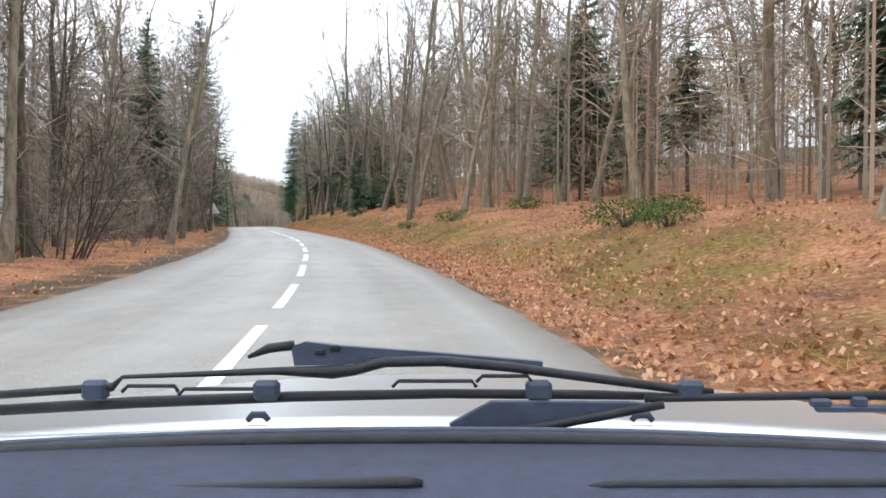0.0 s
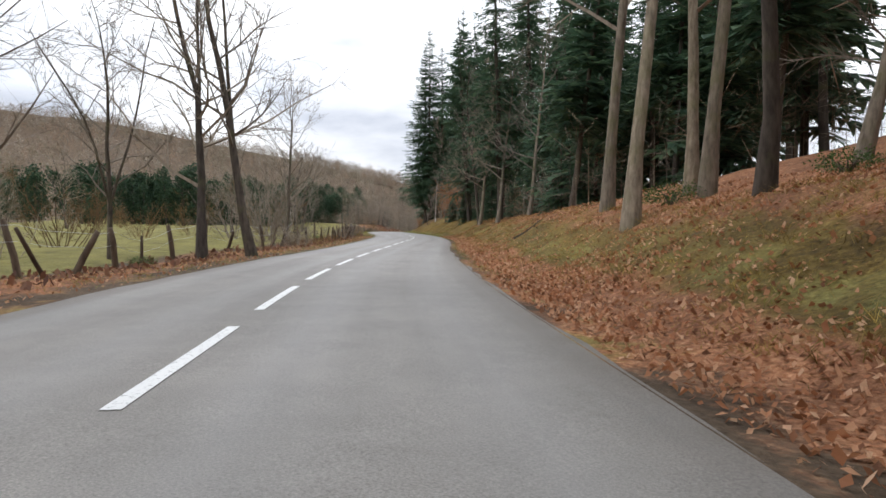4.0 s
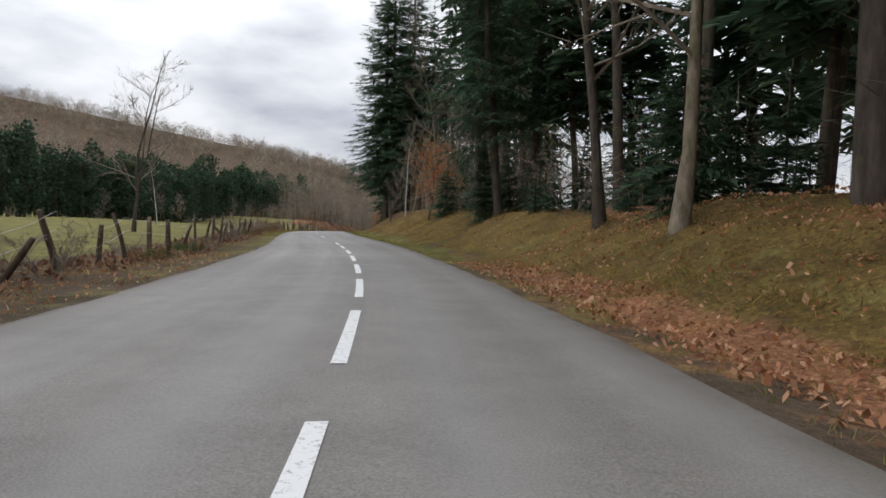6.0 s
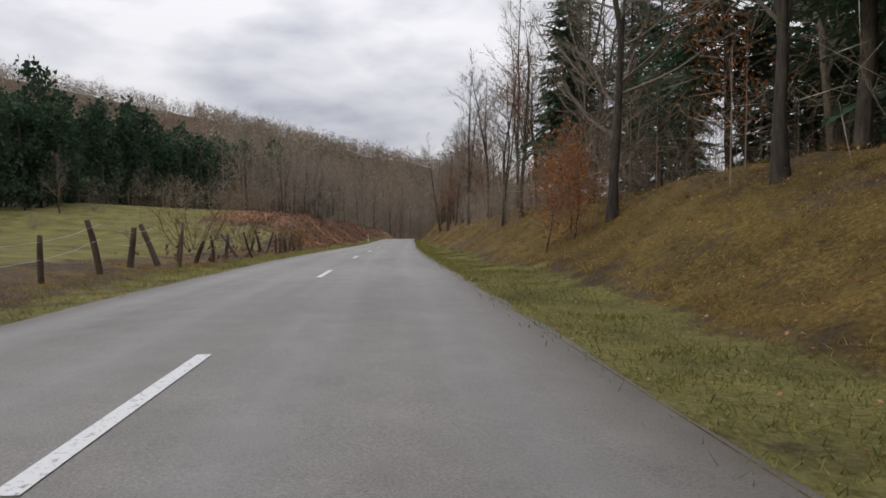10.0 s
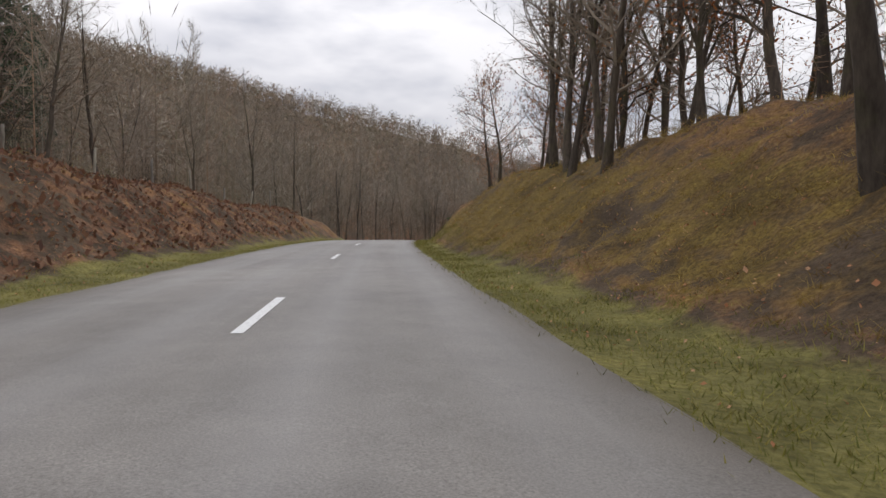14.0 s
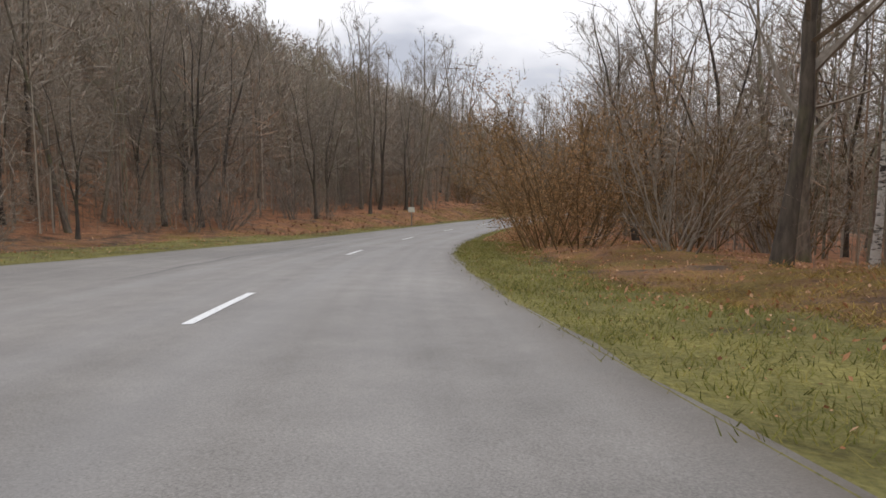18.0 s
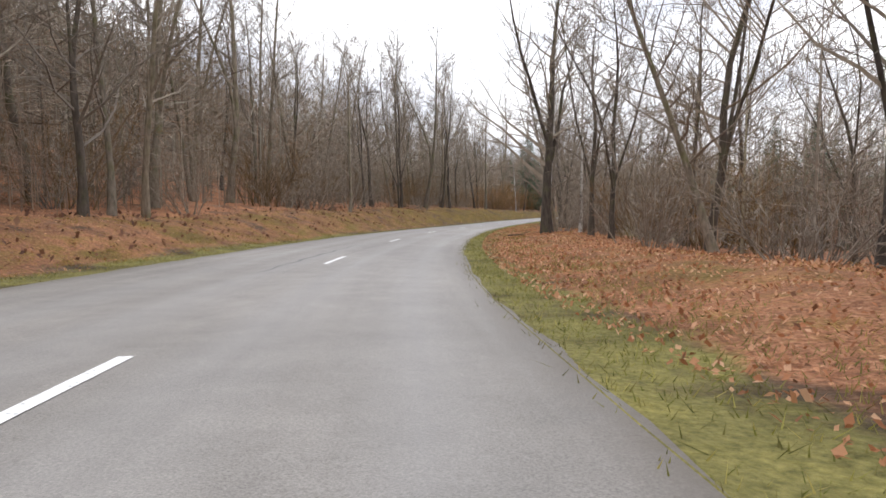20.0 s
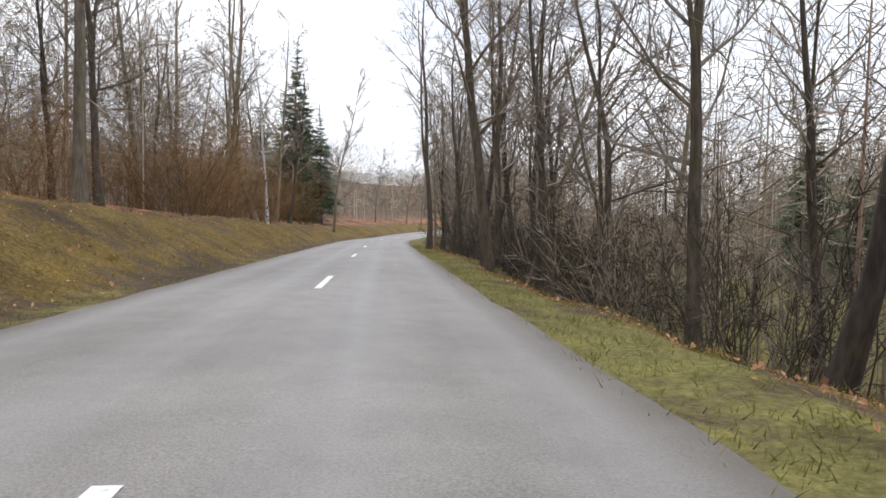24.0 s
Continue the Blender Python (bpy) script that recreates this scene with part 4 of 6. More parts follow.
for t, d, kind, size in ((5.85, -9, "hazel", 1.3), (6.1, -11, "hazel", 1.35), (6.45, -10, "hazel", 1.3), (6.6, -12.5, "willow", 1.3), (6.3, -14, "hazel", 1.4), (5.7, -7.5, "dark_a", 0.72), (7.2, -19, "dark_b", 1.0),
                         (5.5, 9.5, "spruce_low", 1.0), (5.42, 12, "spruce_low", 1.1), (5.72, 9.2, "spruce_low", 0.9), (5.3, 13.5, "spruce_d", 1.0), (5.55, 7.9, "fir", 1.1), (5.95, 9.5, "spruce_b", 0.85), (14.45, 8.0, "dark_a", 0.8), (14.55, 9.2, "dark_c", 0.8), (14.7, 8.3, "dark_b", 0.85), (14.35, 9.6, "rust_a", 1.0), (14.85, 9.6, "dark_a", 0.8), (14.6, 11.2, "deep_b", 0.9), (14.25, 8.2, "dark_c", 0.75), (15.0, 8.6, "rust_a", 1.0), (15.15, 9.8, "dark_b", 0.7), (14.4, 11.5, "rust_a", 1.1), (14.75, 10.4, "scrub", 1.3), (14.5, 10.2, "beechling", 1.2), (13.9, 8.4, "dark_a", 0.8), (14.05, 9.4, "dark_b", 0.85), (13.75, 9.8, "rust_a", 1.1), (9.0, -7.2, "copperling", 1.0), (9.15, -7.5, "copperling", 1.1), (9.3, -7.0, "copperling", 0.9), (9.42, -7.8, "copperling", 1.0), (9.22, -8.6, "beechling", 1.0), (13.55, -12.5, "dark_a", 0.66), (13.8, -15, "dark_c", 0.66), (13.95, -12, "dark_b", 0.66), (14.2, -17, "dark_a", 0.66), (13.45, -19, "dark_c", 0.66), (13.4, -10.5, "dark_b", 0.66), (13.62, -9.6, "hazel", 1.1), (13.75, -11, "shade_hazel", 1.2), (13.5, -14.5, "dark_a", 0.66), (14.5, -14, "dark_a", 0.66), (11.9, -7.0, "copperling", 1.2), (12.05, -7.6, "copperling", 1.4), (12.2, -8.2, "copperling", 1.3)):
    x, y = place(t, d)
    plant(kind, float(x), float(y), size)
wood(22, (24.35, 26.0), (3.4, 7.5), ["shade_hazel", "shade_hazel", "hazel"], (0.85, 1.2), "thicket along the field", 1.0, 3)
wood(44, (23.7, 26.0), (25, 42), ["spruce_a", "spruce_low", "spruce_d"], (0.75, 1.05), "dark spruces beyond the field", 1.9)
wood(10, (25.5, 27.2), (-4.4, -7.5), ["copper"], (0.8, 1.15), "copper bushes on the left bank", 1.1)
wood(26, (8.15, 9.35), (-1.7, -3.4), ["copperling", "copperling", "scrub"], (0.5, 0.85), "bracken along the fence", 0.6)
wood(12, (5.2, 7.4), (-1.6, -3.2), ["scrub", "copperling"], (0.35, 0.6), "bracken along the fence", 0.6)
# right: wood on the bank
wood(11, (5.1, 6.2), (5.5, 15), ["spruce_d", "spruce_low", "spruce_b"], (0.7, 1.0), "spruces over the bank", 1.7)
wood(34, (15.35, 16.3), (4.5, 15), ["dark_b", "dark_a", "rust_a", "scrub"], (0.4, 0.62), "trees over the bank", 1.5, 4)
wood(5, (7.6, 8.3), (5.5, 12), ["spruce_c"], (1.3, 1.6), "spruces over the bank", 1.8)
wood(12, (7.6, 8.6), (5, 14), ["spruce_c", "deep_b", "dark_b", "deep_a"], (0.7, 1.0), "trees over the bank", 1.8, 3)
wood(26, (18.45, 20.5), (6.5, 22), ["dark_a", "tall_a", "dark_b", "dark_a"], (0.9, 1.15), "trees right of the bend", 1.5, 4)
wood(20, (22.5, 26.2), (2.8, 9), ["dark_c", "tall_b", "dark_c", "dark_b"], (0.6, 0.85), "trees along the field", 1.3, 4)
wood(14, (6.5, 7.4), (4.2, 7.5), ["fir", "fir", "spruce_low"], (0.3, 0.55), "young firs", 1.0)
wood(14, (2.8, 4.7), (3.2, 6), ["tall_b", "tall_a", "dark_c"], (0.9, 1.1), "trees of the bank wood", 1.5, 4)
wood(7, (1.7, 3.3), (-4, -13), ["spruce_a", "spruce_d"], (0.55, 0.85), "spruces in the left wood", 2.0)
wood(20, (13.3, 14.4), (3.9, 9), ["dark_a", "dark_c", "dark_b", "rust_a"], (0.8, 1.1), "trees over the bank", 1.5, 5)
wood(26, (23.4, 26.5), (30, 50), ["spruce_a", "spruce_low", "spruce_d"], (0.8, 1.1), "dark spruces beyond the field", 2.2)
wood(24, (6.25, 7.5), (4.2, 13), ["spruce_b", "spruce_b", "spruce_c", "spruce_d"], (1.1, 1.5), "spruces over the bank", 1.5, 2)
wood(16, (6.2, 7.3), (6.0, 12), ["fir", "spruce_low"], (0.5, 0.8), "low spruces over the bank", 1.2)
wood(12, (7.25, 7.9), (4.6, 9), ["spruce_low"], (0.4, 0.62), "low spruces over the bank", 1.3)
wood(8, (7.4, 9.2), (8.5, 14), ["spruce_low"], (0.5, 0.8), "low spruces over the bank", 1.5)
wood(7, (6.2, 6.9), (3.2, 6.5), ["tall_b", "tall_a", "dark_c"], (0.9, 1.1), "trees over the bank", 1.3, 3)
wood(14, (8.5, 9.6), (4.2, 12), ["dark_b", "deep_b", "tall_b", "birch"], (0.6, 0.9), "trees over the bank", 1.4, 4)
wood(9, (10.4, 11.0), (7, 19), ["spruce_d", "spruce_b"], (0.8, 1.05), "spruces over the bank", 1.7)
wood(16, (10.95, 11.7), (5, 17), ["spruce_a", "spruce_d"], (0.7, 0.95), "spruces over the bank", 1.8)
wood(26, (9.45, 10.5), (9, 26), ["spruce_c", "spruce_b", "spruce_c", "spruce_low"], (0.9, 1.2), "spruces over the bank", 1.7)
wood(20, (10.2, 11.3), (12, 27), ["spruce_b", "spruce_a"], (0.7, 1.0), "spruces over the bank", 2.0)
wood(84, (-1.2, 4.8), (4.0, 15), ["tall_a", "tall_b", "tall_c", "tall_b"], (0.8, 1.15), "trees of the bank wood", 1.7, 3, 1.1)
wood(75, (-1.2, 5.6), (11, 42), ["deep_a", "deep_b", "deep_a"], (0.8, 1.2), "trees deep in the bank wood", 1.7, 3)
wood(10, (2.5, 3.5), (4.5, 9), ["fir"], (0.8, 1.5), "young firs", 1.0)
wood(12, (0.2, 4.6), (5, 15), ["fir"], (0.7, 1.6), "young firs", 1.2)
wood(10, (0.0, 2.6), (9, 22), ["spruce_b", "spruce_a"], (0.55, 0.8), "trees of the bank wood", 1.8)
wood(34, (3.6, 6.2), (3.6, 13), ["spruce_b", "tall_b", "tall_a", "dark_c"], (0.75, 1.1), "trees of the bank wood", 1.8)
wood(20, (4.2, 6.3), (9, 24), ["spruce_b", "spruce_a", "spruce_b"], (0.9, 1.4), "spruces over the bank", 1.8)
wood(12, (6.3, 7.3), (8, 20), ["spruce_d", "spruce_b", "spruce_a"], (1.3, 1.7), "spruces over the bank", 1.9)
wood(17, (8.5, 9.5), (5.5, 20), ["spruce_c", "spruce_b", "spruce_d"], (1.2, 1.5), "spruces over the bank", 2.0)
wood(16, (5.0, 8.2), (4.5, 9), ["beechling", "fir", "scrub", "hazel"], (0.7, 1.2), "bushes under the spruces", 1.0)
wood(48, (9.4, 15.5), (4.6, 11), ["dark_a", "dark_b", "dark_c", "rust_a"], (0.75, 1.05), "trees over the bank", 1.7, 5)
wood(40, (13.4, 15.95), (4.2, 10.5), ["dark_a", "dark_c", "dark_b", "rust_a"], (0.75, 1.0), "trees over the bank", 1.5, 5)
wood(34, (8.5, 15.6), (10, 40), ["deep_b", "deep_a", "deep_b", "rust_a"], (0.6, 0.95), "trees behind the bank", 2.2, 4)
wood(26, (9.6, 15.4), (5, 13), ["scrub", "hazel", "beechling"], (0.6, 1.0), "bushes on the bank", 1.0)
# left: wood before the meadow
wood(64, (-1.0, 3.6), (-1.3, -9), ["tall_b", "tall_b", "birch", "dark_c"], (0.75, 1.05), "trees of the left wood", 1.5)
wood(44, (0.9, 3.5), (-2.4, -15), ["tall_b", "tall_a", "dark_c"], (0.95, 1.2), "trees of the left wood", 1.3, 3)
wood(55, (-1.0, 3.8), (-8, -36), ["deep_a", "deep_b", "deep_b"], (0.75, 1.1), "trees deep in the left wood", 1.6)
wood(54, (0.45, 3.4), (-2.2, -7), ["hazel", "shade_hazel", "scrub"], (0.7, 1.2), "bushes in the left wood", 0.9)
wood(30, (-0.5, 4.2), (-4, -14), ["hazel"], (1.0, 1.5), "bushes in the left wood", 1.0)
wood(8, (3.2, 5.0), (-5, -14), ["dark_a", "dark_b", "hazel"], (0.7, 0.95), "trees at the meadow", 2.5)
# left: pines, meadow trees
for k in range(300):
    u, v = rnd.random(), rnd.random()
    v = v ** 1.7
    px = float(np.interp(u, (0, 0.25, 0.6, 1), (-205, -224, -264, -302))) - 34 * v + rnd.gauss(0, 1)
    py = float(np.interp(u, (0, 0.25, 0.6, 1), (90, 130, 166, 216))) - 24 * v + rnd.gauss(0, 1)
    plant(rnd.choice(["pine_a", "pine_b"]), px, py, rnd.uniform(0.75, 0.95), "pine plantation", 0, 1, 1.8)
for k in range(90):
    u, v = rnd.uniform(0.45, 1.0), rnd.random() * 0.5
    px = float(np.interp(u, (0.45, 0.6, 1), (-246, -264, -302))) - 34 * v
    py = float(np.interp(u, (0.45, 0.6, 1), (150, 166, 216))) - 24 * v
    plant(rnd.choice(["pine_a", "pine_b"]), px, py, rnd.uniform(0.85, 1.1), "pine plantation", 0, 1, 1.5)
for k in range(46):
    u, v = rnd.random(), rnd.random()
    plant(rnd.choice(["pine_a", "pine_b"]), -298 - 30 * u - 26 * v, 212 + 18 * u - 18 * v, rnd.uniform(0.95, 1.25), "pine plantation", 0, 1, 1.8)
for k in range(24):
    u = rnd.random()
    plant(rnd.choice(["dark_a", "hazel", "dark_b", "dark_a"]), -196 - 84 * u + rnd.gauss(0, 3), 96 + 108 * u + rnd.gauss(0, 3), rnd.uniform(0.34, 0.5), "small trees before the pines", 0, 2, 3.0)
wood(14, (4.6, 8.2), (-7, -40), ["hazel", "dark_b", "willow"], (0.6, 1.0), "bushes on the meadow", 3.0)
wood(7, (11.2, 12.2), (-3, -12), ["scrub", "willow", "beechling"], (0.6, 0.9), "bushes at the meadow's end", 1.2)
wood(34, (13.7, 16.2), (-8, -32), ["dark_a", "dark_b", "shade_hazel", "dark_a"], (0.5, 0.8), "trees over the left bank", 1.8, 4)
wood(22, (13.5, 16.0), (-7, -20), ["hazel", "scrub", "hazel"], (0.6, 0.9), "bushes over the left bank", 1.4)
# junction and the last wood
wood(50, (16.9, 21.0), (-6, -17), ["tall_b", "dark_b", "dark_c", "dark_a"], (0.85, 1.15), "trees of the far wood", 1.9, 3)
wood(60, (16.4, 22.0), (-14, -44), ["deep_a", "deep_b"], (0.95, 1.3), "trees deep in the far wood", 1.8)
wood(60, (16.8, 21.5), (-6, -18), ["hazel", "scrub", "hazel"], (0.8, 1.4), "bushes of the far wood", 1.2)
wood(84, (20.5, 27.0), (-5, -16), ["tall_b", "tall_a", "dark_c", "tall_c", "dark_a"], (0.9, 1.2), "trees of the far wood", 1.8)
wood(45, (20.5, 29.0), (-12, -40), ["deep_a", "deep_b"], (0.75, 1.05), "trees deep in the far wood", 1.8)
wood(16, (24.9, 27.0), (-5, -12), ["copper"], (0.7, 1.0), "copper bushes on the left bank", 1.3)
wood(50, (21.0, 27), (-6, -18), ["hazel", "willow", "hazel"], (0.9, 1.5), "thicket of the left bank", 1.2)
wood(24, (21.6, 24.5), (-5, -12), ["willow", "beechling", "willow", "scrub"], (0.7, 1.05), "tawny bushes on the left bank", 1.2)
wood(60, (18.25, 22.3), (5.0, 16), ["hazel", "willow", "scrub", "dark_b", "hazel"], (0.9, 1.2), "bushes right of the bend", 1.3)
wood(20, (21.3, 23.6), (4.0, 14), ["tall_b", "dark_c", "dark_a", "hazel"], (0.75, 1.0), "trees right of the road", 1.5, 4)
wood(30, (18.0, 22.6), (4.5, 15), ["dark_b", "tall_b", "birch", "hazel"], (0.7, 1.0), "trees right of the road", 1.6, 4)
wood(36, (17.4, 25.0), (13, 45), ["deep_b", "deep_a"], (0.7, 1.0), "trees down the slope", 2.0)
wood(34, (24.3, 28.2), (2.4, 4.6), ["dark_c", "dark_b", "tall_b", "dark_c"], (0.75, 1.05), "trees along the field", 0.9, 4)
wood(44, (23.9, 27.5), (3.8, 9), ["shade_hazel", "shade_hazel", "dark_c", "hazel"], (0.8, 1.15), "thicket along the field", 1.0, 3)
wood(30, (24.4, 28.5), (6.5, 15), ["hazel", "scrub", "hazel"], (0.7, 1.1), "bushes along the field", 1.1)
wood(30, (22.2, 28.5), (3.4, 8), ["dark_c", "dark_b", "tall_b"], (0.75, 1.05), "trees along the field", 1.5, 4)
wood(30, (26.5, 31.8), (-40, 40), ["deep_a", "deep_b", "dark_c"], (0.7, 1.0), "trees of the far wood", 2.0)
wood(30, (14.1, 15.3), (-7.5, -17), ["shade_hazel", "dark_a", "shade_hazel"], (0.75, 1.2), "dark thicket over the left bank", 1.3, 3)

# bare woods on the hills, and their undergrowth: far off, not to be counted
def far_woods(name, label, count, spot, height, mat, twigs=34, seed=1, wide=0.12, reach=(0.14, 0.34), low=0.16):
    """Trees seen from afar: a thin stem and a rounded haze of twigs, with a tone for each tree."""
    rg = np.random.default_rng(seed)
    xs, ys = spot(rg, count)
    n = len(xs)
    base = np.stack([xs, ys, land(xs, ys)], 1)
    h = height * rg.uniform(0.6, 1.2, n)
    r = 0.0045 * h[:, None]
    foot = base - [0, 0, 0.3]
    stems = np.stack([foot + r * [1, 0, 0], foot + r * [-0.5, 0.87, 0], foot + r * [-0.5, -0.87, 0], base + h[:, None] * [0, 0, 0.85]], 1).reshape(-1, 3)
    k4 = np.arange(n)[:, None] * 4
    F = np.concatenate([k4 + [0, 1, 3], k4 + [1, 2, 3], k4 + [2, 0, 3]]).tolist()
    v = rg.normal(0, 1, (n, twigs, 3))
    v /= np.linalg.norm(v, axis=2)[..., None]
    v *= rg.uniform(0.25, 1.0, (n, twigs, 1)) ** 0.5
    span = h[:, None, None]
    full = rg.uniform(0.75, 1.25, (n, 1, 1))
    mid, half = (1 + low) / 2, (1 - low) / 2 * 0.9
    at = base[:, None] + span * np.concatenate([v[..., :2] * 0.30 * full, v[..., 2:] * half + mid], 2)
    way = v * [1, 1, 0.7] + [0, 0, 0.3] + rg.normal(0, 0.35, v.shape)
    way /= np.linalg.norm(way, axis=2)[..., None]
    way *= span * rg.uniform(*reach, (n, twigs, 1)) * 0.6
    w = np.cross(way, rg.normal(0, 1, v.shape))
    w = w / (np.linalg.norm(w, axis=2)[..., None] + 1e-9) * wide * rg.uniform(0.5, 1.1, (n, twigs, 1))
    quads = np.stack([at - way * 0.5, at + w, at + way * 0.5, at - w], 2).reshape(-1, 3)
    b = len(stems)
    F += (b + np.arange(n * twigs * 4).reshape(-1, 4)).tolist()
    me = mesh(name, np.concatenate([stems, quads]).tolist(), F, mat)
    tone = rg.random(n)
    me.attributes.new("tone", "FLOAT", "POINT").data.foreach_set("value", np.concatenate([np.repeat(tone, 4), np.repeat(tone, twigs * 4)]))
    tagged(new(name, me), label, "woodland", kind="stuff")


def slope(crest, reach, side):
    def spot(rg, n):
        xs, ys = [], []
        for _ in range(n):
            k = rg.integers(0, len(crest) - 1)
            u, q = rg.random(), rg.uniform(-25, reach if k > 1 else reach * 0.8) if rg.random() < 0.55 else rg.uniform(-12, 40)
            (ax, ay), (bx, by) = crest[k][:2], crest[k + 1][:2]
            l = math.hypot(bx - ax, by - ay)
            x, y = ax + (bx - ax) * u + side * q * (by - ay) / l, ay + (by - ay) * u - side * q * (bx - ax) / l
            i, d = nearest(x, y)
            if (LEFT[i] - d)[0] > 38 or (d - RIGHT[i])[0] > 45:
                if not (-335 < x < -190 and 60 < y < 215):
                    xs.append(x), ys.append(y)
        return np.array(xs), np.array(ys)
    return spot


kh = Mat("hill_twigs", 1.0)
h_tone = kh.ramp(kh.attr("tone").outputs["Fac"], (0.0, (0.15, 0.13, 0.105)), (0.25, (0.27, 0.205, 0.16)), (0.45, (0.19, 0.185, 0.125)), (0.62, (0.33, 0.215, 0.145)), (0.8, (0.29, 0.275, 0.225)), (1.0, (0.44, 0.38, 0.31)))
HILL_TWIG = kh.out(kh.mix(1.0, h_tone, kh.ramp(kh.island(), (0.0, (0.65, 0.65, 0.65)), (1.0, (1.3, 1.28, 1.25))), "MULTIPLY"))
far_woods("hill_wood", "brown leafless wood covering the long hill", 8600, slope(CREST, 170, 1), 8.0, HILL_TWIG, 46, 1, 0.11, (0.12, 0.3), 0.0)
far_woods("valley_wood", "brown leafless wood on the hill across the valley", 2600, slope(CREST_RIGHT, 75, -1), 11.0, HILL_TWIG, 40, 2, 0.085, (0.12, 0.3), 0.0)
far_woods("hill_brush", "brown scrub between the trees of the hill", 3600, slope(CREST, 150, 1), 3.6, HILL_TWIG, 14, 7, 0.12, (0.3, 0.6), 0.0)


def strip(bands):
    """Spots at random in bands of (share, times, offsets beyond the road's edge)."""
    def spot(rg, n):
        xs, ys = [], []
        for share, ts, ds in bands:
            k = int(n * share)
            t, e = rg.uniform(*ts, k), rg.uniform(*sorted(ds), k)
            i = np.clip(((t + 3) / 0.05).astype(int), 0, len(ST) - 1)
            x, y = place(t, np.where(e > 0, RIGHT[i] + e, LEFT[i] + e))
            xs.append(x), ys.append(y)
        return np.concatenate(xs), np.concatenate(ys)
    return spot


far_woods("undergrowth", "thin leafless saplings and twigs under the trees", 4400, strip((
    (0.3, (-1, 4.4), (6, 40)), (0.2, (-1, 4.2), (-2.2, -30)), (0.09, (5, 11), (5, 20)), (0.06, (9.5, 15.5), (6, 25)), (0.07, (12.3, 16.4), (-7, -30)),
    (0.3, (16.8, 22), (-7, -36)), (0.12, (21, 28), (-6, -30)), (0.14, (17.9, 25), (6, 30)), (0.12, (22, 30), (26, 50)), (0.05, (10.8, 13), (4, 9)), (0.06, (25, 31), (4, 30)))), 3.8, HILL_TWIG, 36, 3, 0.009, (0.3, 0.8), 0.0)
far_woods("back_wood", "grey-brown leafless trees filling the depth of the woods", 1600, strip((
    (0.4, (-1, 5), (12, 60)), (0.25, (-1, 3.8), (-14, -50)), (0.07, (13.8, 16.4), (-14, -40)), (0.25, (16.4, 22), (-18, -50)), (0.3, (19.5, 30), (-9, -45)), (0.08, (25, 31), (6, 40)), (0.3, (20, 30), (27, 75)), (0.1, (17.7, 20), (14, 60)))), 14.5, HILL_TWIG, 95, 4, 0.036, (0.12, 0.3), 0.03)

far_woods("side_wood", "grey-olive leafless trees filling the edge of the woods", 1250, strip((
    (0.14, (-0.8, 4.2), (7, 22)), (0.12, (0.2, 3.4), (-5, -16)), (0.05, (13.7, 16.3), (-9, -22)), (0.26, (16.9, 22), (-9, -24)), (0.2, (20.5, 27), (-8, -22)), (0.13, (18.0, 22.5), (8, 24)), (0.1, (24.5, 29), (5, 16)))), 12.5, HILL_TWIG, 130, 8, 0.017, (0.10, 0.28), 0.04)

# ---- small things by the road ----
def boxes(name, mat, *cuts):
    """One mesh of boxes, each (x0, y0, z0, x1, y1, z1), with bevelled edges."""
    bm = bmesh.new()
    for x0, y0, z0, x1, y1, z1 in cuts:
        m = Matrix.Translation(((x0 + x1) / 2, (y0 + y1) / 2, (z0 + z1) / 2)) @ Matrix.Diagonal((x1 - x0, y1 - y0, z1 - z0, 1))
        bmesh.ops.create_cube(bm, size=1.0, matrix=m)
    bmesh.ops.bevel(bm, geom=bm.edges[:], offset=min(0.008, min(min(c[3] - c[0], c[4] - c[1], c[5] - c[2]) for c in cuts) * 0.3), segments=1, affect="EDGES")
    me = bpy.data.meshes.new(name)
    bm.to_mesh(me)
    bm.free()
    me.materials.append(mat)
    return me


def pole_mesh(name, mat, radius, z0, z1, sides=10, tip=1.0):
    V, F = [], []
    tube(V, F, [np.array([0, 0, z]) for z in (z0, (z0 + z1) / 2, z1 - 0.01, z1)], [radius, radius * (1 + tip) / 2, radius * tip, radius * tip * 0.7], sides)
    F.append(tuple(range(len(V) - sides, len(V))))
    return mesh(name, V, F, mat, True)


def plate(name, mat, outline, y0, y1):
    """A sheet of metal with the given outline in x and z, from y0 to y1."""
    n = len(outline)
    V = [(x, y0, z) for x, z in outline] + [(x, y1, z) for x, z in outline]
    F = [tuple(range(n)), tuple(range(2 * n - 1, n - 1, -1))] + [(k, k + n, (k + 1) % n + n, (k + 1) % n) for k in range(n)]
    return mesh(name, V, F, mat)


def rounded(w, h, cx=0.0, cz=0.0, r=0.03):
    pts = []
    for sx, sz, a in ((1, 1, 0), (-1, 1, 90), (-1, -1, 180), (1, -1, 270)):
        for k in (0, 45, 90):
            q = radians(a + k)
            pts.append((cx + sx * (w / 2 - r) + r * math.cos(q), cz + sz * (h / 2 - r) + r * math.sin(q)))
    return pts


def triangle(size, cz, up=1, r=0.08):
    """A triangle with rounded corners, its side about size long."""
    pts, R = [], size / math.sqrt(3)
    for k in range(3):
        a = radians(90 * up + 120 * k)
        c = ((R - 2 * r) * math.cos(a), cz + (R - 2 * r) * math.sin(a))
        for q in (-60, -20, 20, 60):
            pts.append((c[0] + r * math.cos(a + radians(q)), c[1] + r * math.sin(a + radians(q))))
    return pts


